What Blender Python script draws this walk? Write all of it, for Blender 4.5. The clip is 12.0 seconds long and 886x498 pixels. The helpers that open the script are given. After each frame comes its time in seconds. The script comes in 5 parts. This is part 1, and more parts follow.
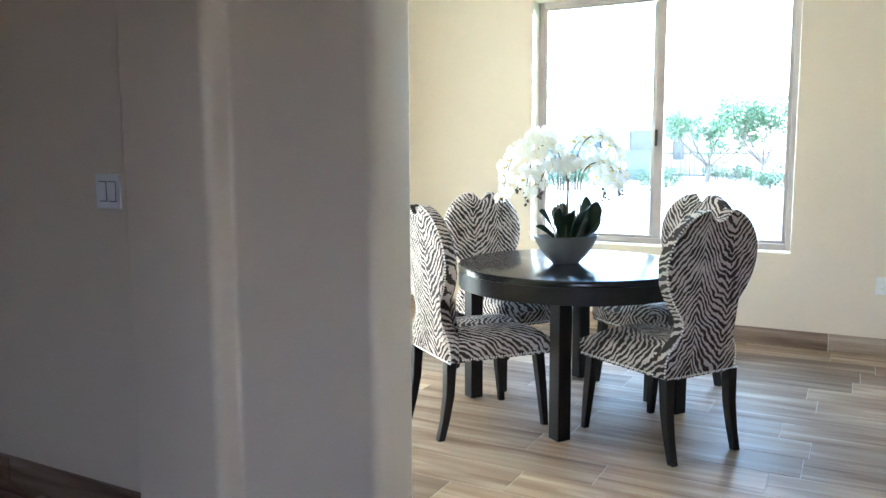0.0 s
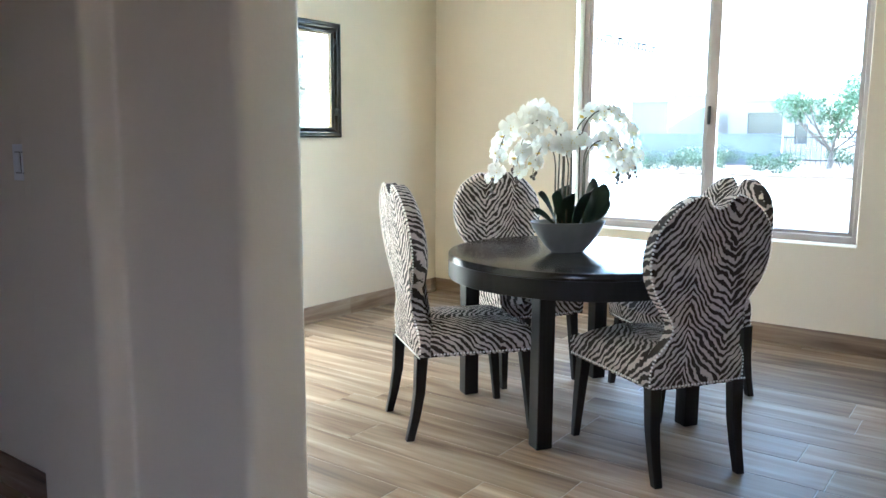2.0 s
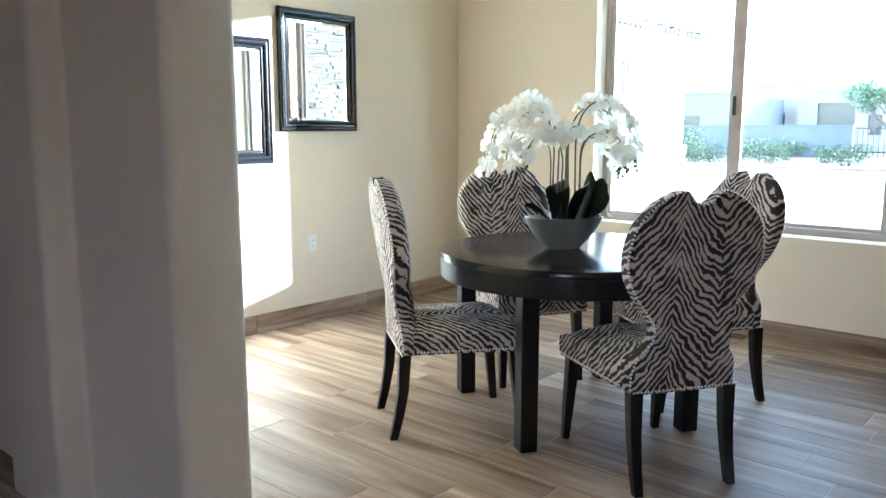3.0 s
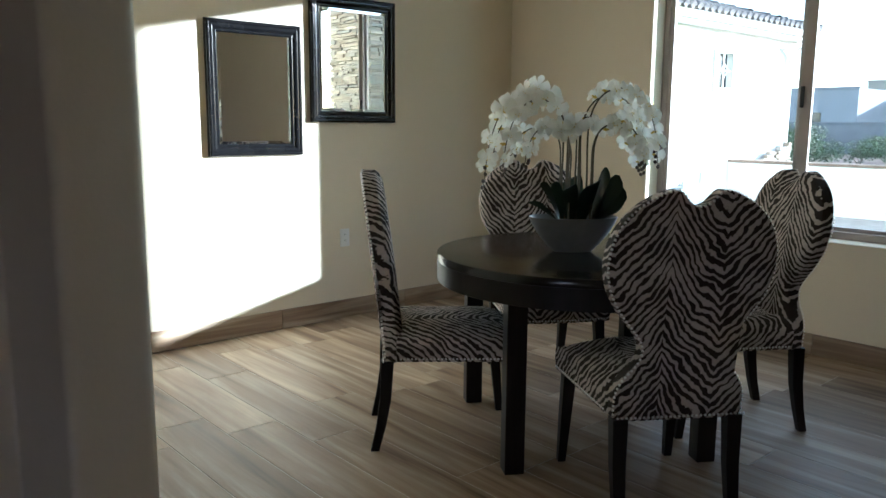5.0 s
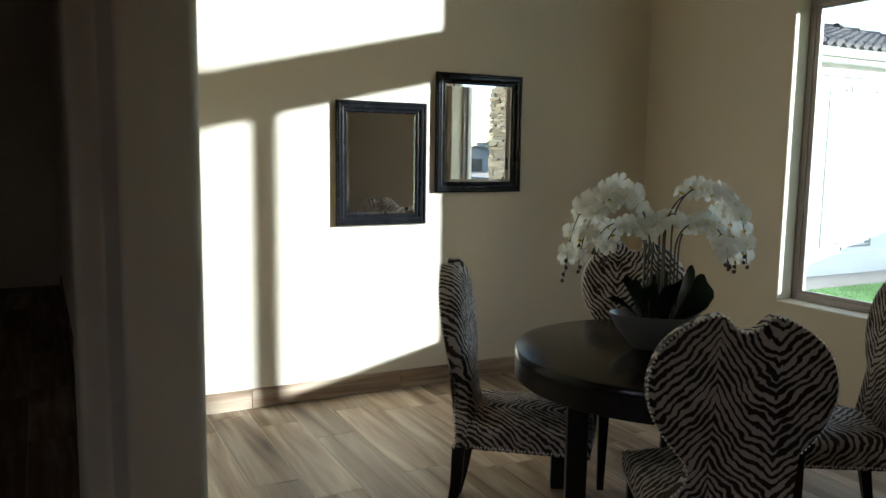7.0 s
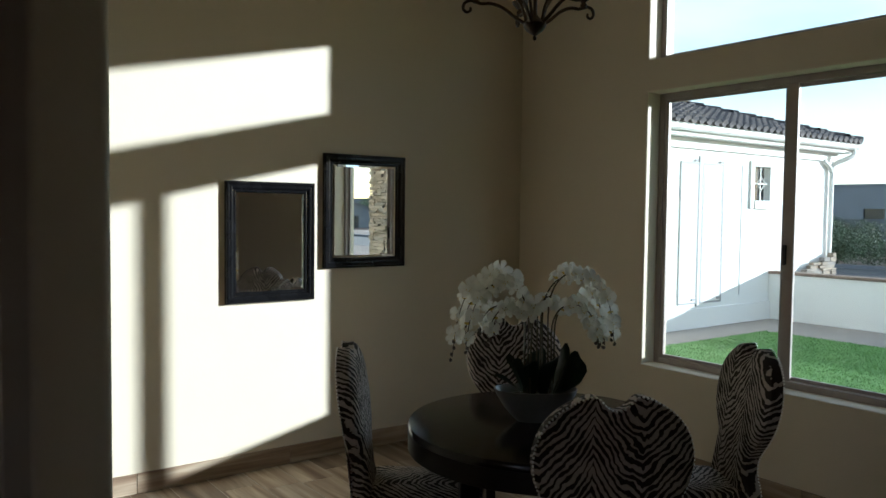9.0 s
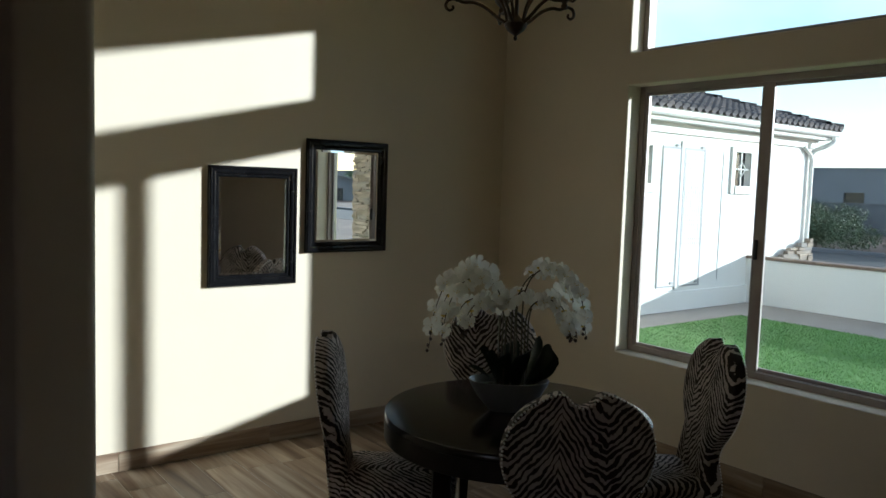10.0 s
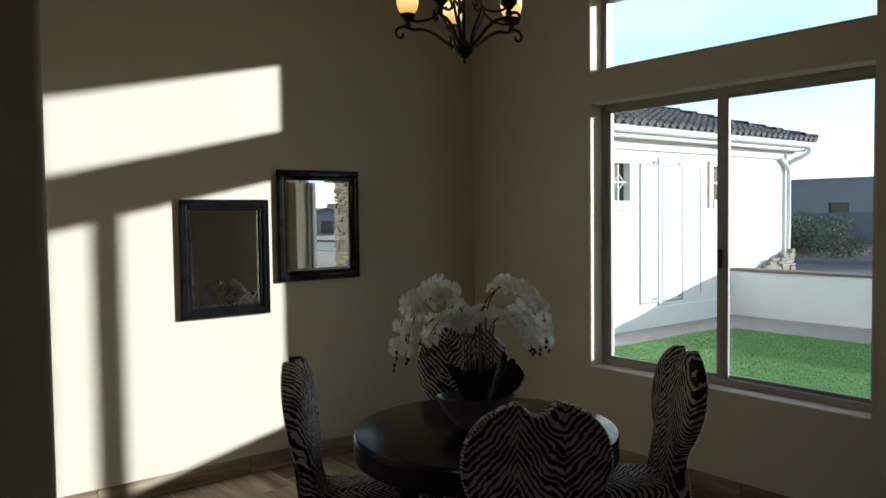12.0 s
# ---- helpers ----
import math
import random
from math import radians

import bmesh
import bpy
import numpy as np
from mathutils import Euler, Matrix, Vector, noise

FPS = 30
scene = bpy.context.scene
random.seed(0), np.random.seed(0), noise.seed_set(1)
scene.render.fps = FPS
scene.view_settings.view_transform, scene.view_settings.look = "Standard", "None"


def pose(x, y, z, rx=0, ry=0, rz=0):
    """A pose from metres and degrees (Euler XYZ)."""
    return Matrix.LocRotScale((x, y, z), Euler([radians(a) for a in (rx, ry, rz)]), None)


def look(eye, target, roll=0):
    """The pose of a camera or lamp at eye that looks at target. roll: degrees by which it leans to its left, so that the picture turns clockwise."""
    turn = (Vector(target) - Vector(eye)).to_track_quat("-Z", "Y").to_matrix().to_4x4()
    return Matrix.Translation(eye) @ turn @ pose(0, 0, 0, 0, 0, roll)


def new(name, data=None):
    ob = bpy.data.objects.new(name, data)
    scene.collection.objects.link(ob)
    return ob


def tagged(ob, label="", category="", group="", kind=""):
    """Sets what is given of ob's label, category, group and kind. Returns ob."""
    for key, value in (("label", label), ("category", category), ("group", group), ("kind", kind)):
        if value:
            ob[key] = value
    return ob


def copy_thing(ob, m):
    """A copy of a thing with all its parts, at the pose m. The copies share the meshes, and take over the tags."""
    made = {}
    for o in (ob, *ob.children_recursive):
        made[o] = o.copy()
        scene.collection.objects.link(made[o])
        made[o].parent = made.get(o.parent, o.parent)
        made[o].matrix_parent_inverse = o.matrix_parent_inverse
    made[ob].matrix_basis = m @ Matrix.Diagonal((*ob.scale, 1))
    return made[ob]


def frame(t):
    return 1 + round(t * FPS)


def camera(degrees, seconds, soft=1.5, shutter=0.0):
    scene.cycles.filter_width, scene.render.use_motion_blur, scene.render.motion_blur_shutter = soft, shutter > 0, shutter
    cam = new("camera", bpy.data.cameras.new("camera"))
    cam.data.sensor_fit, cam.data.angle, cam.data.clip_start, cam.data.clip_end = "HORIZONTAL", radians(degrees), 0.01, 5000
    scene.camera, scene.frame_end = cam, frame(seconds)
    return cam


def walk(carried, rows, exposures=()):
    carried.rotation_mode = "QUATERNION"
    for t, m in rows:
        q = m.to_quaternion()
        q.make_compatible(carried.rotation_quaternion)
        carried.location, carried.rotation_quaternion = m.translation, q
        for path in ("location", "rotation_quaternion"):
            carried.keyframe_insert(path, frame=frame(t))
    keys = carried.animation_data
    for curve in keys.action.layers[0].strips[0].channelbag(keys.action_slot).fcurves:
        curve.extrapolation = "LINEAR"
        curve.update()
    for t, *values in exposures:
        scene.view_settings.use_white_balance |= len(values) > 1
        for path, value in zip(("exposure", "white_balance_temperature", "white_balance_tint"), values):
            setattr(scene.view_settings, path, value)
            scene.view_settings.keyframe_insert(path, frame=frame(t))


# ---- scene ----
cam = camera(59.5, 12.0)
PATH = [
    (0, (0.069, 0.13, 1.323), (-0.869, 1.88, 1.081), -0.2),
    (0.5, (0.188, 0.244, 1.315), (-0.836, 1.941, 1.045), 0.1),
    (1, (0.251, 0.39, 1.309), (-0.808, 2.064, 1.032), 0.3),
    (1.5, (0.327, 0.566, 1.314), (-0.784, 2.206, 1.035), 0.3),
    (2, (0.407, 0.713, 1.293), (-0.766, 2.307, 1.005), 0.3),
    (2.5, (0.493, 0.83, 1.295), (-0.733, 2.381, 0.99), 0.1),
    (3, (0.61, 0.973, 1.294), (-0.685, 2.467, 0.988), 0.0),
    (5, (0.769, 1.477, 1.273), (-0.717, 2.777, 0.955), 0.4),
    (5.5, (0.81, 1.597, 1.297), (-0.737, 2.824, 0.976), 0.2),
    (6, (0.904, 1.708, 1.366), (-0.733, 2.81, 1.043), -0.1),
    (6.5, (0.989, 1.732, 1.468), (-0.731, 2.703, 1.16), 0.3),
    (7, (1.063, 1.775, 1.529), (-0.696, 2.695, 1.286), 0.8),
    (7.5, (1.095, 1.746, 1.577), (-0.623, 2.758, 1.413), 1.6),
    (7.7, (1.101, 1.738, 1.577), (-0.595, 2.791, 1.451), 1.5),
    (9.3, (1.228, 1.601, 1.699), (-0.356, 2.816, 1.574), 0.8),
    (9.5, (1.249, 1.6, 1.711), (-0.327, 2.822, 1.559), 0.9),
    (10, (1.271, 1.587, 1.771), (-0.302, 2.811, 1.606), 1.9),
    (10.5, (1.29, 1.589, 1.807), (-0.318, 2.775, 1.721), 2.9),
    (11, (1.311, 1.588, 1.807), (-0.317, 2.75, 1.774), 2.1),
    (11.5, (1.342, 1.593, 1.785), (-0.275, 2.77, 1.745), 0.4),
    (12, (1.415, 1.658, 1.74), (-0.151, 2.899, 1.648), -0.7),
]
EXPOSURES = [(0.0, 4.9, 4760, 2), (1.0, 4.81, 4770, 2.5), (1.5, 4.63, 4790, 3), (2.0, 4.52, 4820, 3.5), (3.0, 4.37, 4900, 3.5), (4.8, 2.86, 5170, 2), (5.5, 2.72, 5250, 2), (6.0, 2.53, 5380, 2), (6.5, 2.22, 5450, 2), (7.5, 2.07, 5560, 2), (9.5, 1.1, 5580, 3), (12.0, 1.08, 5690, 4.5)]
walk(cam, [(t, look(eye, target, roll)) for t, eye, target, roll in PATH], EXPOSURES)


# ---- sky and sun ----
TO_SUN = Vector((1.0, 1.402, 0.322)).normalized()
world = bpy.data.worlds.new("sky")
scene.world = world
world.use_nodes = True
wn = world.node_tree
wn.nodes.clear()
sky = wn.nodes.new("ShaderNodeTexSky")
sky.sky_type = "NISHITA"
sky.sun_disc = False
sky.sun_elevation = math.asin(TO_SUN.z)
sky.sun_rotation = math.atan2(TO_SUN.x, TO_SUN.y)
sky.altitude = 600
sky.dust_density = 0.4
wbg = wn.nodes.new("ShaderNodeBackground")
wbg.inputs["Strength"].default_value = 0.15
wout = wn.nodes.new("ShaderNodeOutputWorld")
# thin high cloud over the whole sky
wco = wn.nodes.new("ShaderNodeTexCoord")
wmap = wn.nodes.new("ShaderNodeMapping")
wmap.inputs["Scale"].default_value = (2.2, 2.2, 6.0)
wnoise = wn.nodes.new("ShaderNodeTexNoise")
wnoise.inputs["Scale"].default_value = 1.6
wnoise.inputs["Detail"].default_value = 6.0
wramp = wn.nodes.new("ShaderNodeValToRGB")
wramp.color_ramp.elements[0].position, wramp.color_ramp.elements[0].color = 0.36, (0.16, 0.16, 0.16, 1)
wramp.color_ramp.elements[1].position, wramp.color_ramp.elements[1].color = 0.72, (0.7, 0.7, 0.7, 1)
wmix = wn.nodes.new("ShaderNodeMix")
wmix.data_type = "RGBA"
wmix.inputs[7].default_value = (4.3, 4.4, 4.5, 1)
wn.links.new(wco.outputs["Generated"], wmap.inputs[0])
wn.links.new(wmap.outputs[0], wnoise.inputs["Vector"])
wn.links.new(wnoise.outputs["Fac"], wramp.inputs[0])
wn.links.new(wramp.outputs[0], wmix.inputs[0])
wn.links.new(sky.outputs[0], wmix.inputs[6])
wn.links.new(wmix.outputs[2], wbg.inputs["Color"])
wn.links.new(wbg.outputs[0], wout.inputs["Surface"])

sun = new("sun", bpy.data.lights.new("sun", "SUN"))
sun.data.energy = 3.6
sun.data.angle = radians(1.0)
sun.data.color = (1.0, 0.98, 0.935)
sun.matrix_world = look(TO_SUN * 60, (0, 0, 0))


# ---- materials ----
class Nodes:
    """A short way to wire a node material."""

    def __init__(self, name):
        self.mat = bpy.data.materials.new(name)
        self.mat.use_nodes = True
        self.tree = self.mat.node_tree
        self.bsdf = self.tree.nodes["Principled BSDF"]
        self.coord = self.tree.nodes.new("ShaderNodeTexCoord")

    def add(self, kind, **values):
        n = self.tree.nodes.new("ShaderNode" + kind)
        for k, v in values.items():
            setattr(n, k, v)
        return n

    def link(self, a, b):
        self.tree.links.new(a, b)

    def setting(self, **values):
        for k, v in values.items():
            self.bsdf.inputs[k.replace("_", " ")].default_value = v
        return self

    def mapped(self, scale=(1, 1, 1), space="Object"):
        m = self.add("Mapping")
        m.inputs["Scale"].default_value = scale
        self.link(self.coord.outputs[space], m.inputs["Vector"])
        return m.outputs[0]

    def noise(self, vec, scale, detail=3.0, rough=0.55, distortion=0.0):
        n = self.add("TexNoise")
        n.inputs["Scale"].default_value = scale
        n.inputs["Detail"].default_value = detail
        n.inputs["Roughness"].default_value = rough
        n.inputs["Distortion"].default_value = distortion
        self.link(vec, n.inputs["Vector"])
        return n.outputs["Fac"]

    def ramp(self, fac, stops):
        r = self.add("ValToRGB")
        e = r.color_ramp.elements
        while len(e) < len(stops):
            e.new(0.5)
        for i, (p, c) in enumerate(stops):
            e[i].position = p
            e[i].color = (*c, 1)
        self.link(fac, r.inputs[0])
        return r.outputs[0]

    def math(self, op, a, b=None):
        m = self.add("Math", operation=op)
        for i, v in enumerate((a, b)):
            if v is None:
                continue
            if isinstance(v, (int, float)):
                m.inputs[i].default_value = v
            else:
                self.link(v, m.inputs[i])
        return m.outputs[0]

    def mix(self, fac, a, b, blend="MIX"):
        m = self.add("Mix", data_type="RGBA", blend_type=blend)
        for i, v in ((0, fac), (6, a), (7, b)):
            if isinstance(v, (int, float)):
                m.inputs[i].default_value = v
            elif isinstance(v, tuple):
                m.inputs[i].default_value = (*v, 1)
            else:
                self.link(v, m.inputs[i])
        return m.outputs[2]

    def bump(self, height, strength=0.2, distance=0.01):
        b = self.add("Bump")
        b.inputs["Strength"].default_value = strength
        b.inputs["Distance"].default_value = distance
        self.link(height, b.inputs["Height"])
        self.link(b.outputs[0], self.bsdf.inputs["Normal"])

    def color(self, c):
        self.link(c, self.bsdf.inputs["Base Color"])


def speckled(name, a, b, scale=8.0, roughness=0.6, metallic=0.0, bump=0.1, fine=120.0, space="Object", dist=0.003):
    """A surface between two tones, with soft mottling and fine relief."""
    n = Nodes(name)
    vec = n.mapped(space=space)
    n.color(n.ramp(n.noise(vec, scale, 4), [(0.3, a), (0.7, b)]))
    n.setting(Roughness=roughness, Metallic=metallic)
    if bump:
        n.bump(n.noise(vec, fine, 2), bump, dist)
    return n.mat


def wall_paint(name, tone):
    n = Nodes(name)
    vec = n.mapped()
    dark = tuple(c * 0.955 for c in tone)
    n.color(n.ramp(n.noise(vec, 1.3, 5), [(0.3, dark), (0.7, tone)]))
    n.setting(Roughness=0.62)
    a = n.noise(vec, 75, 2, 0.5)
    b = n.noise(vec, 9, 3)
    n.bump(n.math("ADD", a, n.math("MULTIPLY", b, 0.8)), 0.11, 0.004)
    return n.mat


def plank_tile():
    n = Nodes("wood_look_tile")
    info = n.add("ObjectInfo")
    shift = n.add("CombineXYZ")
    n.link(n.math("MULTIPLY", info.outputs["Random"], 37.0), shift.inputs[0])
    n.link(n.math("MULTIPLY", info.outputs["Random"], 91.0), shift.inputs[1])
    va = n.add("VectorMath", operation="ADD")
    n.link(n.coord.outputs["Object"], va.inputs[0])
    n.link(shift.outputs[0], va.inputs[1])
    wide = n.add("Mapping")
    wide.inputs["Scale"].default_value = (0.75, 9.0, 1)
    n.link(va.outputs[0], wide.inputs[0])
    fine = n.add("Mapping")
    fine.inputs["Scale"].default_value = (3.0, 70.0, 1)
    n.link(va.outputs[0], fine.inputs[0])
    band = n.noise(wide.outputs[0], 1.25, 3, 0.5, 0.7)
    grain = n.noise(fine.outputs[0], 1.0, 4, 0.6)
    col = n.ramp(band, [(0.26, (0.135, 0.087, 0.058)), (0.40, (0.30, 0.213, 0.145)), (0.53, (0.41, 0.315, 0.222)), (0.68, (0.58, 0.485, 0.368))])
    col = n.mix(0.55, col, n.ramp(grain, [(0.3, (0.62, 0.58, 0.55)), (0.65, (1.0, 1.0, 1.0))]), "MULTIPLY")
    tone = n.ramp(info.outputs["Random"], [(0.0, (0.62, 0.60, 0.585)), (0.5, (0.89, 0.885, 0.88)), (1.0, (1.12, 1.11, 1.09))])
    n.color(n.mix(1.0, col, tone, "MULTIPLY"))
    n.bsdf.inputs["Specular IOR Level"].default_value = 0.32
    rough = n.add("MapRange")
    rough.inputs[3].default_value = 0.42
    rough.inputs[4].default_value = 0.56
    n.link(grain, rough.inputs[0])
    n.link(rough.outputs[0], n.bsdf.inputs["Roughness"])
    n.bump(grain, 0.08, 0.002)
    return n.mat


def zebra_cloth():
    """Woven zebra print: slanting stripes that meet in chevrons, broken and forked by noise."""
    n = Nodes("zebra_cloth")
    info = n.add("ObjectInfo")
    sep = n.add("SeparateXYZ")
    n.link(n.coord.outputs["Object"], sep.inputs[0])
    away = n.add("VectorMath", operation="ADD")
    away.inputs[1].default_value = (8.3, 2.6, 1.9)
    n.link(n.coord.outputs["Object"], away.inputs[0])
    vec = away.outputs[0]
    wob = n.noise(vec, 4.0, 2, 0.5)
    wob2 = n.noise(vec, 13.0, 3, 0.6)
    x = n.math("ADD", sep.outputs[0], n.math("MULTIPLY", n.math("SUBTRACT", info.outputs["Random"], 0.5), 0.05))
    x = n.math("ADD", x, n.math("MULTIPLY", n.math("SUBTRACT", wob, 0.5), 0.06))
    tri = n.math("DIVIDE", n.math("PINGPONG", n.math("ADD", x, 0.074), 0.172), 0.172)
    tri = n.math("MULTIPLY", n.math("POWER", n.math("MAXIMUM", tri, 0.0), 0.82), 0.172)
    run = n.math("ADD", sep.outputs[2], n.math("MULTIPLY", tri, 1.12))
    run = n.math("ADD", run, n.math("MULTIPLY", n.math("MAXIMUM", n.math("SUBTRACT", sep.outputs[1], 0.115), 0.0), 0.6))
    run = n.math("ADD", run, n.math("MULTIPLY", sep.outputs[1], 0.4))
    run = n.math("ADD", run, n.math("MULTIPLY", n.math("SUBTRACT", wob, 0.5), 0.05))
    run = n.math("ADD", run, n.math("MULTIPLY", n.math("SUBTRACT", wob2, 0.5), 0.075))
    wave = n.math("SINE", n.math("MULTIPLY", run, 2 * math.pi / 0.0315))
    wave = n.math("ADD", wave, n.math("MULTIPLY", n.math("SUBTRACT", n.noise(vec, 15.0, 2, 0.5), 0.5), 3.4))
    stripe = n.ramp(n.math("ADD", wave, 0.12), [(0.0, (0, 0, 0)), (0.3, (1, 1, 1))])
    weave = n.noise(vec, 420, 1)
    white = n.ramp(weave, [(0.3, (0.47, 0.405, 0.37)), (0.7, (0.61, 0.54, 0.495))])
    black = n.ramp(weave, [(0.3, (0.012, 0.009, 0.009)), (0.7, (0.034, 0.025, 0.022))])
    n.color(n.mix(stripe, black, white))
    n.setting(Roughness=0.8)
    n.bump(weave, 0.15, 0.002)
    return n.mat


def black_wood(name, rough=0.32, gloss=0.28):
    n = Nodes(name)
    vec = n.mapped((6, 6, 6))
    g = n.noise(n.mapped((4, 60, 4)), 1.0, 4)
    n.color(n.ramp(g, [(0.3, (0.004, 0.0036, 0.0038)), (0.7, (0.012, 0.0105, 0.0105))]))
    n.bsdf.inputs["Specular IOR Level"].default_value = gloss
    r = n.add("MapRange")
    r.inputs[3].default_value = rough - 0.015
    r.inputs[4].default_value = rough + 0.03
    n.link(n.noise(vec, 1.0, 4), r.inputs[0])
    n.link(r.outputs[0], n.bsdf.inputs["Roughness"])
    n.bump(g, 0.02, 0.001)
    return n.mat


def pane_glass():
    """Clear window glass: it passes light and shows a faint reflection."""
    n = Nodes("window_glass")
    t = n.tree
    clear = n.add("BsdfTransparent")
    clear.inputs["Color"].default_value = (0.96, 0.97, 0.965, 1)
    gloss = n.add("BsdfGlossy")
    gloss.inputs["Roughness"].default_value = 0.01
    lw = n.add("LayerWeight")
    lw.inputs["Blend"].default_value = 0.5
    gloss_fac = n.math("ADD", n.math("MULTIPLY", n.math("POWER", lw.outputs["Facing"], 4.0), 0.55), 0.022)
    mix = n.add("MixShader")
    n.link(gloss_fac, mix.inputs[0])
    n.link(clear.outputs[0], mix.inputs[1])
    n.link(gloss.outputs[0], mix.inputs[2])
    n.link(mix.outputs[0], t.nodes["Material Output"].inputs["Surface"])
    return n.mat


def plain(name, tone, roughness=0.5, metallic=0.0):
    return Nodes(name).setting(Base_Color=(*tone, 1), Roughness=roughness, Metallic=metallic).mat


def stone_mix(name, stops, rough=0.85):
    n = Nodes(name)
    geo = n.add("NewGeometry")
    vec = n.mapped()
    base = n.ramp(geo.outputs["Random Per Island"], stops)
    n.color(n.mix(0.6, base, n.ramp(n.noise(vec, 14, 5), [(0.25, (0.55, 0.53, 0.5)), (0.75, (1.1, 1.08, 1.05))]), "MULTIPLY"))
    n.setting(Roughness=rough)
    n.bump(n.noise(vec, 40, 4), 0.5, 0.01)
    return n.mat


def leafy(name, a, b):
    n = Nodes(name)
    geo = n.add("NewGeometry")
    n.color(n.ramp(geo.outputs["Random Per Island"], [(0.0, a), (1.0, b)]))
    n.setting(Roughness=0.6)
    return n.mat


def amber_glass():
    """Frosted amber glass of a lit lamp: brighter low down, near the bulb."""
    n = Nodes("amber_glass")
    sep = n.add("SeparateXYZ")
    n.link(n.coord.outputs["Object"], sep.inputs[0])
    vec = n.mapped()
    h = n.math("ADD", n.math("MULTIPLY", sep.outputs[2], 5.2), n.math("MULTIPLY", n.noise(vec, 22, 3), 0.18))
    glow = n.ramp(h, [(0.05, (0.62, 0.27, 0.055)), (0.30, (0.95, 0.56, 0.18)), (0.52, (1.0, 0.80, 0.38)), (0.75, (0.97, 0.56, 0.17)), (1.0, (0.72, 0.32, 0.07))])
    n.setting(Base_Color=(0.75, 0.48, 0.2, 1), Roughness=0.35)
    n.link(glow, n.bsdf.inputs["Emission Color"])
    n.bsdf.inputs["Emission Strength"].default_value = 0.56
    return n.mat


M_WALL = wall_paint("cream_wall_paint", (0.775, 0.693, 0.545))
M_CEIL = wall_paint("ceiling_paint", (0.68, 0.64, 0.56))
M_TILE = plank_tile()
M_GROUT = speckled("grout", (0.50, 0.46, 0.40), (0.60, 0.55, 0.48), 20, 0.9)
M_ZEBRA = zebra_cloth()
M_TABLE = black_wood("black_table_lacquer", 0.19, 0.45)
M_LEG = black_wood("black_leg_wood", 0.42)
M_FRAME = speckled("black_mirror_lacquer", (0.005, 0.005, 0.006), (0.010, 0.010, 0.011), 9, 0.13, 0, 0)
M_FRAME.node_tree.nodes["Principled BSDF"].inputs["Specular IOR Level"].default_value = 0.3
# added colour filter: cuts green from the daylight that enters the hall
M_HALLFILTER = bpy.data.materials.new("hall_light_filter")
M_HALLFILTER.use_nodes = True
bn = M_HALLFILTER.node_tree.nodes
tinted = bn.new("ShaderNodeBsdfTransparent")
tinted.inputs["Color"].default_value = (0.95, 0.84, 0.905, 1)
M_HALLFILTER.node_tree.links.new(tinted.outputs[0], bn["Material Output"].inputs["Surface"])
M_LATTICE = speckled("pale_lattice", (0.36, 0.36, 0.36), (0.42, 0.42, 0.42), 30, 0.6, 0.0, 0.02)
M_GATE = speckled("weathered_grey_steel", (0.27, 0.275, 0.28), (0.34, 0.345, 0.35), 30, 0.6, 0.0, 0.04)
M_NAIL = speckled("nickel_nails", (0.82, 0.81, 0.79), (0.92, 0.91, 0.89), 60, 0.3, 0.7, 0)
M_MIRROR = plain("mirror_silver", (0.93, 0.94, 0.93), 0.0, 1.0)
M_VINYL = speckled("taupe_vinyl", (0.36, 0.315, 0.29), (0.42, 0.375, 0.35), 6, 0.42, 0.0, 0.04)
M_GLASS = pane_glass()
M_PLATE = speckled("white_plastic", (0.80, 0.80, 0.79), (0.86, 0.86, 0.85), 10, 0.35, 0.0, 0.02)
M_SLOT = plain("dark_slot", (0.03, 0.03, 0.03), 0.6)
M_BOWL = speckled("grey_ceramic", (0.17, 0.175, 0.17), (0.22, 0.225, 0.22), 9, 0.34, 0.0, 0.04)
M_SOIL = speckled("dark_moss", (0.02, 0.022, 0.012), (0.05, 0.05, 0.03), 60, 0.95, 0, 0.5)
M_STEM = speckled("orchid_stem", (0.035, 0.035, 0.012), (0.08, 0.06, 0.025), 40, 0.5)
M_LEAF = speckled("orchid_leaf", (0.008, 0.022, 0.012), (0.02, 0.045, 0.022), 14, 0.28, 0, 0.08, 60)
M_LIP = plain("orchid_lip", (0.70, 0.52, 0.10), 0.5)
M_BUD = speckled("orchid_bud", (0.02, 0.025, 0.015), (0.08, 0.05, 0.04), 50, 0.5)
pn = Nodes("orchid_petal")
pn.color(pn.ramp(pn.noise(pn.mapped(), 50, 3), [(0.3, (0.87, 0.86, 0.78)), (0.7, (0.94, 0.93, 0.87))]))
pn.setting(Roughness=0.55)
glow_through = pn.add("BsdfTranslucent")
glow_through.inputs["Color"].default_value = (0.95, 0.95, 0.88, 1)
petal_mix = pn.add("MixShader")
petal_mix.inputs[0].default_value = 0.5
pn.link(pn.bsdf.outputs[0], petal_mix.inputs[1])
pn.link(glow_through.outputs[0], petal_mix.inputs[2])
pn.link(petal_mix.outputs[0], pn.tree.nodes["Material Output"].inputs["Surface"])
M_PETAL = pn.mat
M_IRON = speckled("dark_bronze_iron", (0.018, 0.013, 0.010), (0.045, 0.032, 0.022), 40, 0.38, 0.7, 0.15)
M_AMBER = amber_glass()
M_STUCCO = speckled("white_stucco", (0.80, 0.785, 0.75), (0.85, 0.84, 0.81), 2.5, 0.85, 0, 0.5, 60, dist=0.006)
M_TRIM = speckled("white_trim", (0.68, 0.67, 0.64), (0.74, 0.73, 0.70), 6, 0.6)
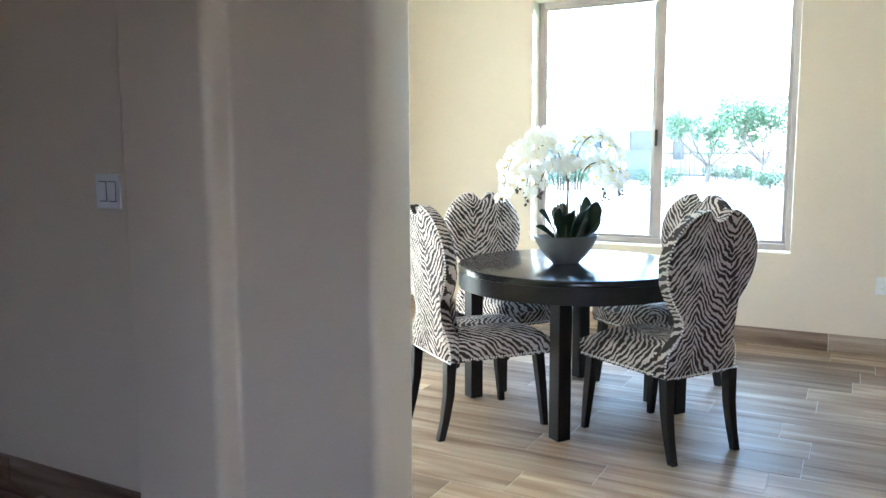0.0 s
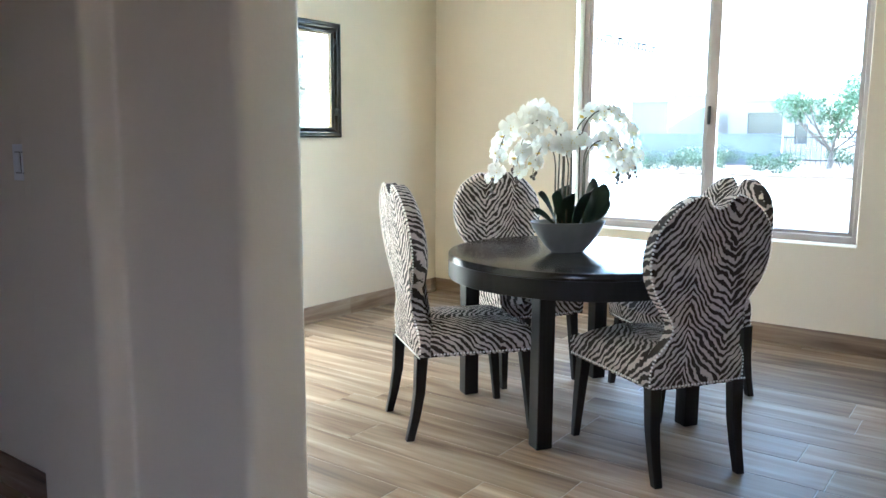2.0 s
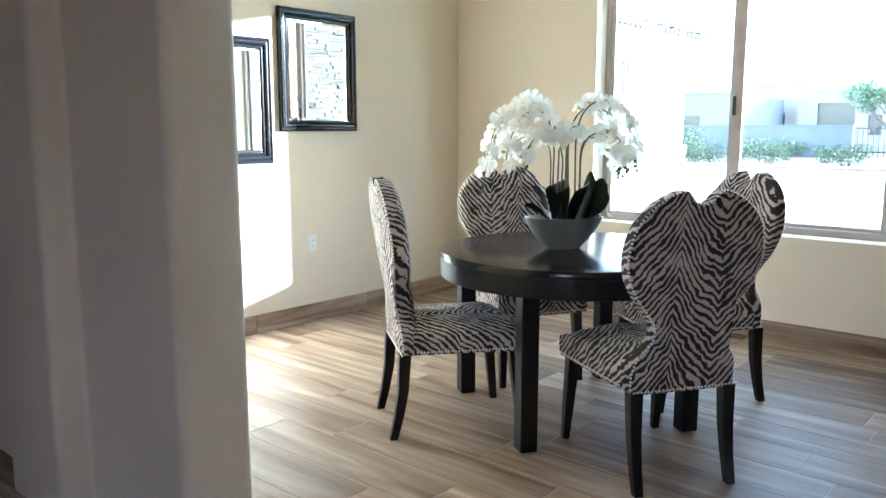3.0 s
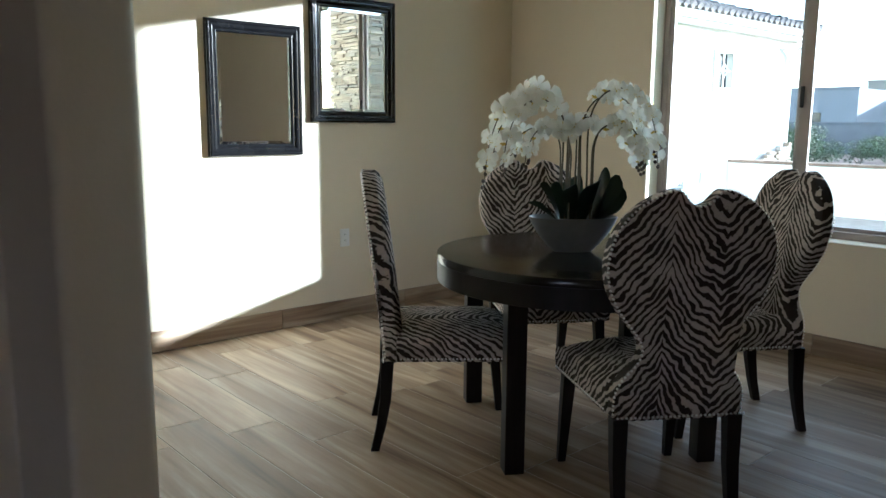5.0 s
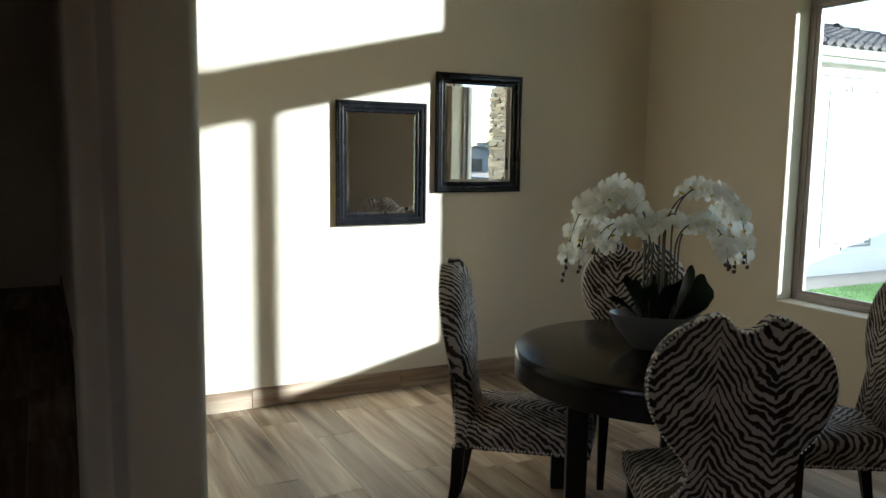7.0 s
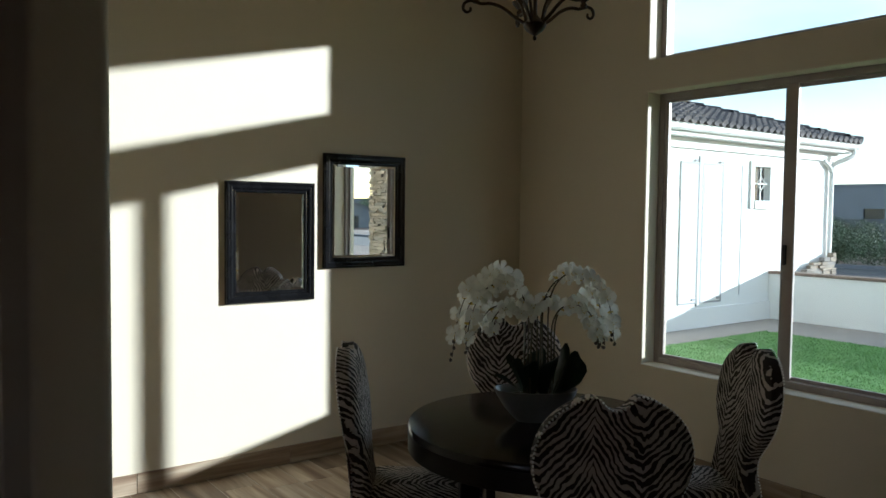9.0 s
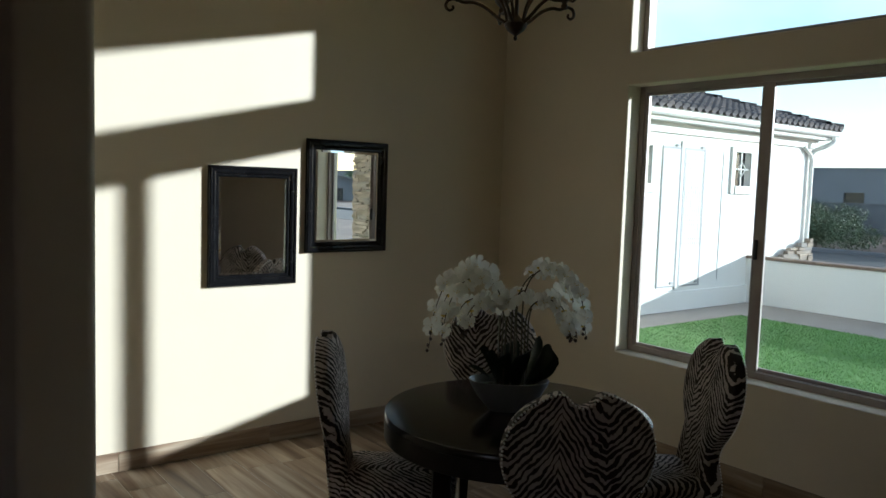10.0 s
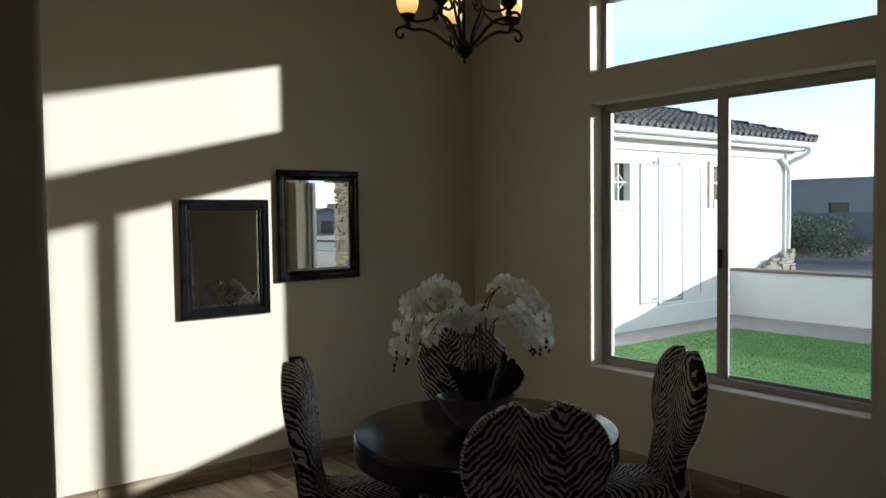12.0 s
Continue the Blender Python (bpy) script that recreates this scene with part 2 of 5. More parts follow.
M_ROOF = stone_mix("grey_roof_tile", [(0.0, (0.038, 0.036, 0.044)), (0.5, (0.062, 0.056, 0.062)), (1.0, (0.092, 0.078, 0.08))], 0.8)
M_CAP = speckled("brown_wall_cap", (0.17, 0.115, 0.085), (0.25, 0.18, 0.14), 9, 0.8, 0, 0.3)
M_PAVE = speckled("grey_paving", (0.27, 0.235, 0.21), (0.36, 0.32, 0.29), 5, 0.85, 0, 0.3)
M_DIRT = speckled("desert_dirt", (0.11, 0.07, 0.055), (0.19, 0.13, 0.10), 0.35, 0.95, 0, 0.4, 6)
M_TURF = speckled("turf", (0.09, 0.20, 0.042), (0.14, 0.28, 0.065), 3, 0.8, 0, 0.5, 90)
M_BLADE = leafy("turf_blades", (0.095, 0.22, 0.045), (0.17, 0.335, 0.08))
M_STONE = stone_mix("ledge_stone", [(0.0, (0.16, 0.13, 0.10)), (0.35, (0.30, 0.25, 0.20)), (0.65, (0.24, 0.225, 0.21)), (1.0, (0.42, 0.36, 0.29))])
M_BLOCK = speckled("grey_block_wall", (0.125, 0.13, 0.145), (0.165, 0.17, 0.185), 1.2, 0.9, 0, 0.4, 20)
M_HOUSE = speckled("tan_stucco", (0.24, 0.215, 0.185), (0.30, 0.27, 0.235), 1.0, 0.9, 0, 0.4, 20)
M_GREYHOUSE = speckled("grey_stucco", (0.18, 0.19, 0.21), (0.23, 0.24, 0.26), 1.0, 0.9, 0, 0.4, 20)
M_DARK = speckled("dark_window", (0.02, 0.022, 0.026), (0.035, 0.038, 0.044), 3, 0.15)
M_BARK = speckled("bark", (0.12, 0.095, 0.08), (0.2, 0.16, 0.13), 12, 0.9, 0, 0.6, 30)
M_CROWN = leafy("desert_leaves", (0.07, 0.125, 0.06), (0.14, 0.20, 0.10))
M_BUSH = leafy("bush_leaves", (0.035, 0.065, 0.028), (0.095, 0.13, 0.06))
M_HILL = speckled("far_hill", (0.13, 0.14, 0.16), (0.19, 0.20, 0.22), 0.02, 0.95, 0, 0)
M_ROAD = speckled("asphalt", (0.045, 0.045, 0.047), (0.065, 0.065, 0.068), 2.0, 0.9, 0, 0.4, 60)


# ---- mesh helpers ----
def thing(name, m=None, label="", category="", group="", kind=""):
    ob = new(name)
    ob.empty_display_size = 0.1
    if m is not None:
        ob.matrix_world = m
    return tagged(ob, label, category, group, kind)


def mesh_of(name, bm, mats, smooth=False):
    me = bpy.data.meshes.new(name)
    bmesh.ops.recalc_face_normals(bm, faces=bm.faces)
    bm.to_mesh(me)
    bm.free()
    for m in mats if isinstance(mats, (list, tuple)) else [mats]:
        me.materials.append(m)
    if smooth:
        me.polygons.foreach_set("use_smooth", [True] * len(me.polygons))
        me.set_sharp_from_angle(angle=radians(38))
    return me


def part(name, bm, mats, parent=None, label="", smooth=False, m=None):
    ob = new(name, mesh_of(name, bm, mats, smooth))
    if parent is not None:
        ob.parent = parent
    if m is not None:
        ob.matrix_basis = m
    return tagged(ob, label)


def shared(name, me, parent, m):
    ob = new(name, me)
    ob.parent = parent
    ob.matrix_basis = m
    return ob


def box(x0, x1, y0, y1, z0, z1, bevel=0.0, segments=2, bm=None):
    b = bmesh.new()
    v = [b.verts.new((x, y, z)) for x in (x0, x1) for y in (y0, y1) for z in (z0, z1)]
    for f in ((0, 1, 3, 2), (4, 6, 7, 5), (0, 4, 5, 1), (2, 3, 7, 6), (0, 2, 6, 4), (1, 5, 7, 3)):
        b.faces.new([v[i] for i in f])
    if bevel:
        bmesh.ops.bevel(b, geom=b.edges[:], offset=bevel, segments=segments, affect="EDGES", profile=0.5)
    if bm is None:
        return b
    return joined(bm, b)


def joined(bm, other, m=None):
    """Adds other to bm."""
    if m is not None:
        bmesh.ops.transform(other, matrix=m, verts=other.verts)
    me = bpy.data.meshes.new("tmp")
    other.to_mesh(me)
    other.free()
    bm.from_mesh(me)
    bpy.data.meshes.remove(me)
    return bm


def lathe(profile, n=32, bm=None):
    """A turned solid; a radius of zero closes an end."""
    b = bm or bmesh.new()
    rings = []
    for r, z in profile:
        if r < 1e-6:
            rings.append([b.verts.new((0, 0, z))])
        else:
            rings.append([b.verts.new((r * math.cos(2 * math.pi * i / n), r * math.sin(2 * math.pi * i / n), z)) for i in range(n)])
    for a, c in zip(rings, rings[1:]):
        for i in range(n):
            q = [a[i % len(a)], a[(i + 1) % len(a)], c[(i + 1) % len(c)], c[i % len(c)]]
            q = list(dict.fromkeys(q))
            if len(q) > 2:
                b.faces.new(q)
    return b


def smooth_line(points, steps=6):
    """A Catmull-Rom line through the points."""
    p = [Vector(q) for q in points]
    p = [2 * p[0] - p[1], *p, 2 * p[-1] - p[-2]]
    out = []
    for i in range(1, len(p) - 2):
        for s in range(steps):
            t = s / steps
            a, b, c, d = p[i - 1], p[i], p[i + 1], p[i + 2]
            out.append(0.5 * (2 * b + (c - a) * t + (2 * a - 5 * b + 4 * c - d) * t * t + (3 * b - a - 3 * c + d) * t ** 3))
    out.append(p[-2].copy())
    return out


def tube(points, radius, n=8, bm=None):
    """A round rod along points; radius is a number or a function of 0..1."""
    b = bm or bmesh.new()
    side = None
    rings = []
    last = len(points) - 1
    for i, p in enumerate(points):
        d = (points[min(i + 1, last)] - points[max(i - 1, 0)]).normalized()
        if side is None:
            side = d.orthogonal().normalized()
        side = (side - d * side.dot(d)).normalized()
        up = d.cross(side)
        r = radius(i / last) if callable(radius) else radius
        rings.append([b.verts.new(p + r * (side * math.cos(2 * math.pi * k / n) + up * math.sin(2 * math.pi * k / n))) for k in range(n)])
    for a, c in zip(rings, rings[1:]):
        for k in range(n):
            b.faces.new((a[k], a[(k + 1) % n], c[(k + 1) % n], c[k]))
    b.faces.new(rings[0][::-1])
    b.faces.new(rings[-1])
    return b


def prism(outline, depth, m=None):
    """A flat outline in x and y, pulled up by depth."""
    b = bmesh.new()
    low = [b.verts.new((x, y, 0)) for x, y in outline]
    top = [b.verts.new((x, y, depth)) for x, y in outline]
    n = len(outline)
    b.faces.new(low[::-1])
    b.faces.new(top)
    for i in range(n):
        b.faces.new((low[i], low[(i + 1) % n], top[(i + 1) % n], top[i]))
    if m is not None:
        bmesh.ops.transform(b, matrix=m, verts=b.verts)
    return b


def wall_with_holes(us, zs, holes, thick, bevel=0.012):
    """A wall along local x, its room face at y=0 and its back at y=thick, with holes through it, their room edges rounded."""
    us = sorted({*us, *(h[0] for h in holes), *(h[1] for h in holes)})
    zs = sorted({*zs, *(h[2] for h in holes), *(h[3] for h in holes)})
    b = bmesh.new()
    vert = {}

    def v(i, j, k):
        if (i, j, k) not in vert:
            vert[i, j, k] = b.verts.new((us[i], thick * k, zs[j]))
        return vert[i, j, k]

    def solid(i, j):
        if not (0 <= i < len(us) - 1 and 0 <= j < len(zs) - 1):
            return False
        cu, cz = (us[i] + us[i + 1]) / 2, (zs[j] + zs[j + 1]) / 2
        return not any(h[0] < cu < h[1] and h[2] < cz < h[3] for h in holes)

    for i in range(len(us) - 1):
        for j in range(len(zs) - 1):
            if not solid(i, j):
                continue
            b.faces.new((v(i, j, 0), v(i + 1, j, 0), v(i + 1, j + 1, 0), v(i, j + 1, 0)))
            b.faces.new((v(i, j, 1), v(i, j + 1, 1), v(i + 1, j + 1, 1), v(i + 1, j, 1)))
            for di, dj, a, c in ((-1, 0, (i, j), (i, j + 1)), (1, 0, (i + 1, j), (i + 1, j + 1)), (0, -1, (i, j), (i + 1, j)), (0, 1, (i, j + 1), (i + 1, j + 1))):
                if not solid(i + di, j + dj):
                    b.faces.new((v(*a, 0), v(*c, 0), v(*c, 1), v(*a, 1)))
    bmesh.ops.recalc_face_normals(b, faces=b.faces)
    if bevel:
        edges = []
        for e in b.edges:
            p, q = e.verts[0].co, e.verts[1].co
            mid = (p + q) / 2
            if abs(p.y) < 1e-6 and abs(q.y) < 1e-6 and len(e.link_faces) == 2 and e.calc_face_angle(0) > 1:
                if any(h[0] - 1e-4 <= mid.x <= h[1] + 1e-4 and h[2] - 1e-4 <= mid.z <= h[3] + 1e-4 for h in holes):
                    edges.append(e)
        bmesh.ops.bevel(b, geom=edges, offset=bevel, segments=4, affect="EDGES", profile=0.5)
    return b


# ---- the rooms ----
WEST, NORTH, EAST, SOUTH, HALL_WEST = -3.445, 5.84, 4.4, -3.4, -8.6
CEIL = 3.72
PIER_X, PIER_S, PIER_N = -1.13, 1.96, 2.175

floor = thing("floor", label="wood-look porcelain plank tile floor in tan and brown", category="floor", kind="structure")
part("grout_bed", box(HALL_WEST - 0.2, EAST + 0.2, SOUTH - 0.2, NORTH + 0.19, -0.15, -0.0012), M_GROUT, floor, "pale grout bed under the planks")

ceiling = part("ceiling", box(HALL_WEST - 0.2, EAST + 0.2, SOUTH - 0.2, NORTH + 0.26, CEIL, CEIL + 0.2), M_CEIL)
tagged(ceiling, "plain painted ceiling high above the dining table", "ceiling", kind="structure")

WIN = (-2.2, -0.322, 0.652, 2.488)
TRANSOM = (-2.2, -0.322, 2.704, 3.24)
wn_ob = part("wall_north", wall_with_holes([WEST - 0.2, EAST + 0.2], [0, CEIL], [WIN, TRANSOM], 0.26), M_WALL, smooth=True, m=Matrix.Translation((0, NORTH, 0)))
tagged(wn_ob, "cream painted wall with a picture window and transom", "wall", kind="structure")
ww_ob = part("wall_west", box(WEST - 0.2, WEST, PIER_N, NORTH, 0, CEIL), M_WALL)
tagged(ww_ob, "cream painted wall with two black-framed mirrors", "wall", kind="structure")

# the wall beside the opening, with a shallow pilaster on its hall side and rounded corners
def rounded(points, r, n=5):
    """Rounds the corners of a closed outline; each point has its own radius factor."""
    out = []
    k = len(points)
    for i, (x, y, f) in enumerate(points):
        p = Vector((x, y))
        if f == 0:
            out.append((x, y))
            continue
        a = (Vector(points[i - 1][:2]) - p).normalized() * r * f
        c = (Vector(points[(i + 1) % k][:2]) - p).normalized() * r * f
        for s in range(n + 1):
            t = s / n
            q = (p + a) * (1 - t) ** 2 + p * 2 * t * (1 - t) + (p + c) * t * t
            out.append((q.x, q.y))
    return out


pier = prism(rounded([(HALL_WEST, PIER_S, 0), (-2.05, PIER_S, 0), (-2.05, 1.865, 1), (-1.66, 1.865, 1), (-1.66, PIER_S, 0.6), (PIER_X, PIER_S, 1), (PIER_X, PIER_N, 1), (HALL_WEST, PIER_N, 0)], 0.03), CEIL)
ob = part("wall_south", pier, M_WALL, smooth=True)
tagged(ob, "cream painted wall end beside the dining opening", "wall", kind="structure")

ob = part("wall_east", box(EAST, EAST + 0.2, SOUTH, NORTH, 0, CEIL), M_WALL)
tagged(ob, "plain cream wall closing the open room", "wall", kind="structure")
# unseen opening, its place and size chosen for the hall's daylight
HALL_OPEN = (1.8, 3.25, 0.45, 2.25)
ob = part("wall_hall_south", wall_with_holes([HALL_WEST - 0.2, EAST + 0.2], [0, CEIL], [HALL_OPEN], 0.2), M_WALL, smooth=True, m=Matrix.Translation((0, SOUTH, 0)) @ Matrix.Diagonal((1, -1, 1, 1)))
tagged(ob, "plain cream hall wall with a window opening", "wall", kind="structure")
# unseen pane, put in only to tint the light on the hall walls
ob = part("light_filter_pane", box(HALL_OPEN[0], HALL_OPEN[1], SOUTH - 0.11, SOUTH - 0.104, HALL_OPEN[2], HALL_OPEN[3]), M_HALLFILTER)
tagged(ob, "unseen tinted pane added to warm the hall daylight", "window", kind="structure")
ob = part("wall_hall_west", box(HALL_WEST - 0.2, HALL_WEST, SOUTH, PIER_N, 0, CEIL), M_WALL)
tagged(ob, "plain cream wall closing the dark hall", "wall", kind="structure")


# ---- windows ----
def window_unit(name, hole, sliding, label):
    """A taupe vinyl window in the north wall: outer frame, sashes and panes."""
    x0, x1, z0, z1 = hole
    w = thing(name, label=label, category="window", kind="structure")
    y0, y1 = NORTH + 0.13, NORTH + 0.20
    f = 0.042
    part("frame_jamb", box(x0, x0 + f, y0, y1, z0, z1, 0.004), M_VINYL, w)
    part("frame_jamb", box(x1 - f, x1, y0, y1, z0, z1, 0.004), M_VINYL, w)
    part("frame_sill", box(x0 + f, x1 - f, y0, y1, z0, z0 + f, 0.004), M_VINYL, w)
    part("frame_head", box(x0 + f, x1 - f, y0, y1, z1 - f, z1, 0.004), M_VINYL, w)
    panes = []
    if sliding:
        mid = -1.258
        s = 0.064
        for k, (a, c) in enumerate(((x0 + f, mid + 0.038), (mid - 0.058, x1 - f))):
            ya, yb = (y0 + 0.008, y0 + 0.03) if k == 0 else (y0 + 0.036, y0 + 0.058)
            sash = thing("sash", category="")
            sash.parent = w
            sa, sc = (0.030, s) if k == 0 else (s, 0.030)
            part("stile", box(a, a + sa, ya, yb, z0 + f, z1 - f, 0.003), M_VINYL, sash)
            part("stile", box(c - sc, c, ya, yb, z0 + f, z1 - f, 0.003), M_VINYL, sash)
            part("rail", box(a + sa, c - sc, ya, yb, z0 + f, z0 + f + 0.022, 0.003), M_VINYL, sash)
            part("rail", box(a + sa, c - sc, ya, yb, z1 - f - 0.022, z1 - f, 0.003), M_VINYL, sash)
            panes.append(part("pane", box(a + sa, c - sc, ya + 0.009, ya + 0.013, z0 + f + 0.022, z1 - f - 0.022), M_GLASS, sash, "clear glass"))
        part("latch", box(mid - 0.022, mid - 0.004, y0 - 0.012, y0 + 0.008, 1.38, 1.5, 0.004), M_SLOT, w, "dark latch")
    else:
        panes.append(part("pane", box(x0 + f, x1 - f, y0 + 0.03, y0 + 0.034, z0 + f, z1 - f), M_GLASS, w, "clear glass"))
    for p in panes:
        p.visible_shadow = False
    return w


window_unit("window_1", WIN, True, "taupe vinyl sliding window in a plastered recess")
window_unit("window_2", TRANSOM, False, "fixed transom window above the sliding window")


# ---- mirrors ----
def wall_mirror(y0, y1, z0, z1, label):
    """A mirror with a stepped black moulding on the west wall."""
    m = thing("wall_mirror", Matrix.Translation((WEST, (y0 + y1) / 2, z0)), label, "mirror", "mirrors on the wall")
    w, h = y1 - y0, z1 - z0
    prof = [(0.0, 0.0), (0.0, 0.024), (0.003, 0.030), (0.008, 0.0335), (0.015, 0.034), (0.020, 0.031), (0.023, 0.027), (0.031, 0.0285), (0.039, 0.027), (0.047, 0.0225), (0.053, 0.0165), (0.057, 0.0175), (0.062, 0.018), (0.067, 0.016), (0.070, 0.011), (0.070, 0.0)]

    def side(corners, inward):
        b = bmesh.new()
        rows = []
        for c, (iy, iz) in zip(corners, inward):
            rows.append([b.verts.new((d, c[0] + iy * t, c[1] + iz * t)) for t, d in prof])
        for i in range(len(prof)):
            j = (i + 1) % len(prof)
            b.faces.new((rows[0][i], rows[0][j], rows[1][j], rows[1][i]))
        b.faces.new(rows[0])
        b.faces.new(rows[1][::-1])
        return b

    a = w / 2
    tl, tr, bl, br = (-a, h), (a, h), (-a, 0), (a, 0)
    dn = {tl: (1, -1), tr: (-1, -1), bl: (1, 1), br: (-1, 1)}
    for nm, p, q in (("frame_top", tl, tr), ("frame_bottom", bl, br), ("frame_side", tl, bl), ("frame_side", tr, br)):
        part(nm, side((p, q), (dn[p], dn[q])), M_FRAME, m, smooth=True)
    b = bmesh.new()
    e, k = 0.068, 0.018
    o = [b.verts.new((0.008, y, z)) for y, z in ((-a + e, e), (a - e, e), (a - e, h - e), (-a + e, h - e))]
    i4 = [b.verts.new((0.0105, y, z)) for y, z in ((-a + e + k, e + k), (a - e - k, e + k), (a - e - k, h - e - k), (-a + e + k, h - e - k))]
    bk = [b.verts.new((0.002, v.co.y, v.co.z)) for v in o]
    b.faces.new(i4)
    b.faces.new(bk[::-1])
    for i in range(4):
        j = (i + 1) % 4
        b.faces.new((o[i], o[j], i4[j], i4[i]))
        b.faces.new((bk[i], bk[j], o[j], o[i]))
    part("mirror_glass", b, M_MIRROR, m, "bevelled silver mirror glass")
    return m


wall_mirror(3.387, 3.992, 1.08, 1.847, "rectangular mirror in a black moulded frame hung low")
wall_mirror(4.062, 4.708, 1.28, 2.052, "rectangular mirror in a black moulded frame hung higher")


# ---- plates ----
def wall_plate(name, m, rocker, label, wide=0.072, high=0.117):
    t = thing(name, m, label, "switch" if rocker else "outlet")
    part("plate", box(-wide / 2, wide / 2, -0.006, 0, -high / 2, high / 2, 0.0025), M_PLATE, t)
    if rocker:
        for x in (-0.0235, 0.0235):
            b = box(x - 0.0165, x + 0.0165, -0.0105, -0.006, -0.033, 0.033, 0.002)
            part("gasket", box(x - 0.0185, x + 0.0185, -0.0072, -0.006, -0.0355, 0.0355), M_SLOT, t, "dark gap round the rocker")
            part("rocker", b, M_PLATE, t)
    else:
        for z in (-0.0195, 0.0195):
            r = part("receptacle", box(-0.0165, 0.0165, -0.008, -0.006, z - 0.0145, z + 0.0145, 0.0015), M_PLATE, t)
            for x in (-0.006, 0.006):
                part("slot", box(x - 0.001, x + 0.001, -0.0084, -0.008, z - 0.003, z + 0.006), M_SLOT, r)
    return t


wall_plate("light_switch", Matrix.Translation((-2.227, PIER_S, 1.2)), True, "white double rocker light switch on the hall wall", 0.122, 0.12)
wall_plate("wall_outlet", pose(WEST, 4.304, 0.534, 0, 0, 90), False, "white duplex outlet low on the mirror wall")
wall_plate("wall_outlet", Matrix.Translation((0.235, NORTH, 0.468)), False, "white duplex outlet on the window wall")


# ---- dining table ----
TABLE = Vector((-1.225, 3.985, 0))
table = thing("dining_table", pose(TABLE.x, TABLE.y, 0, 0, 0, 13), "round black lacquered wooden dining table with four square legs", "table")
R = 0.60
part("tabletop", lathe([(0, 0.727), (R - 0.003, 0.727), (R, 0.7285), (R, 0.735), (R, 0.752), (R - 0.004, 0.758), (R - 0.012, 0.76), (0, 0.76)], 96), M_TABLE, table, smooth=True)
part("apron", lathe([(R - 0.04, 0.645), (R - 0.004, 0.645), (R - 0.001, 0.648), (R - 0.001, 0.7268), (R - 0.04, 0.7265), (R - 0.04, 0.645)], 96), M_LEG, table, smooth=True)
for k in range(4):
    part("leg", box(-0.037, 0.037, -0.037, 0.037, 0, 0.7265, 0.004), M_LEG, table, m=pose(0.533 * math.cos(k * math.pi / 2), 0.533 * math.sin(k * math.pi / 2), 0, 0, 0, 45 + 90 * k))


# ---- chairs ----
HALF = [(0.0, 0.355), (0.12, 0.355), (0.204, 0.36), (0.213, 0.40), (0.210, 0.45), (0.190, 0.495), (0.154, 0.535), (0.135, 0.575), (0.140, 0.615), (0.172, 0.66), (0.216, 0.715), (0.251, 0.78), (0.266, 0.85), (0.260, 0.92), (0.234, 0.985), (0.191, 1.034), (0.142, 1.066), (0.098, 1.085), (0.070, 1.088), (0.050, 1.073), (0.028, 1.049), (0.0, 1.039)]


def chair_outline():
    side = smooth_line([(x, z, 0) for x, z in HALF], 3)
    right = [(p.x, p.y) for p in side]
    return right + [(-x, z) for x, z in reversed(right[1:-1])]


def lean(z):
    """How far the back leans away from the seat at a height."""
    t = max(0.0, z - 0.40)
    return 0.035 - 0.123 * t + 0.005 * math.sin(t * 5.0)


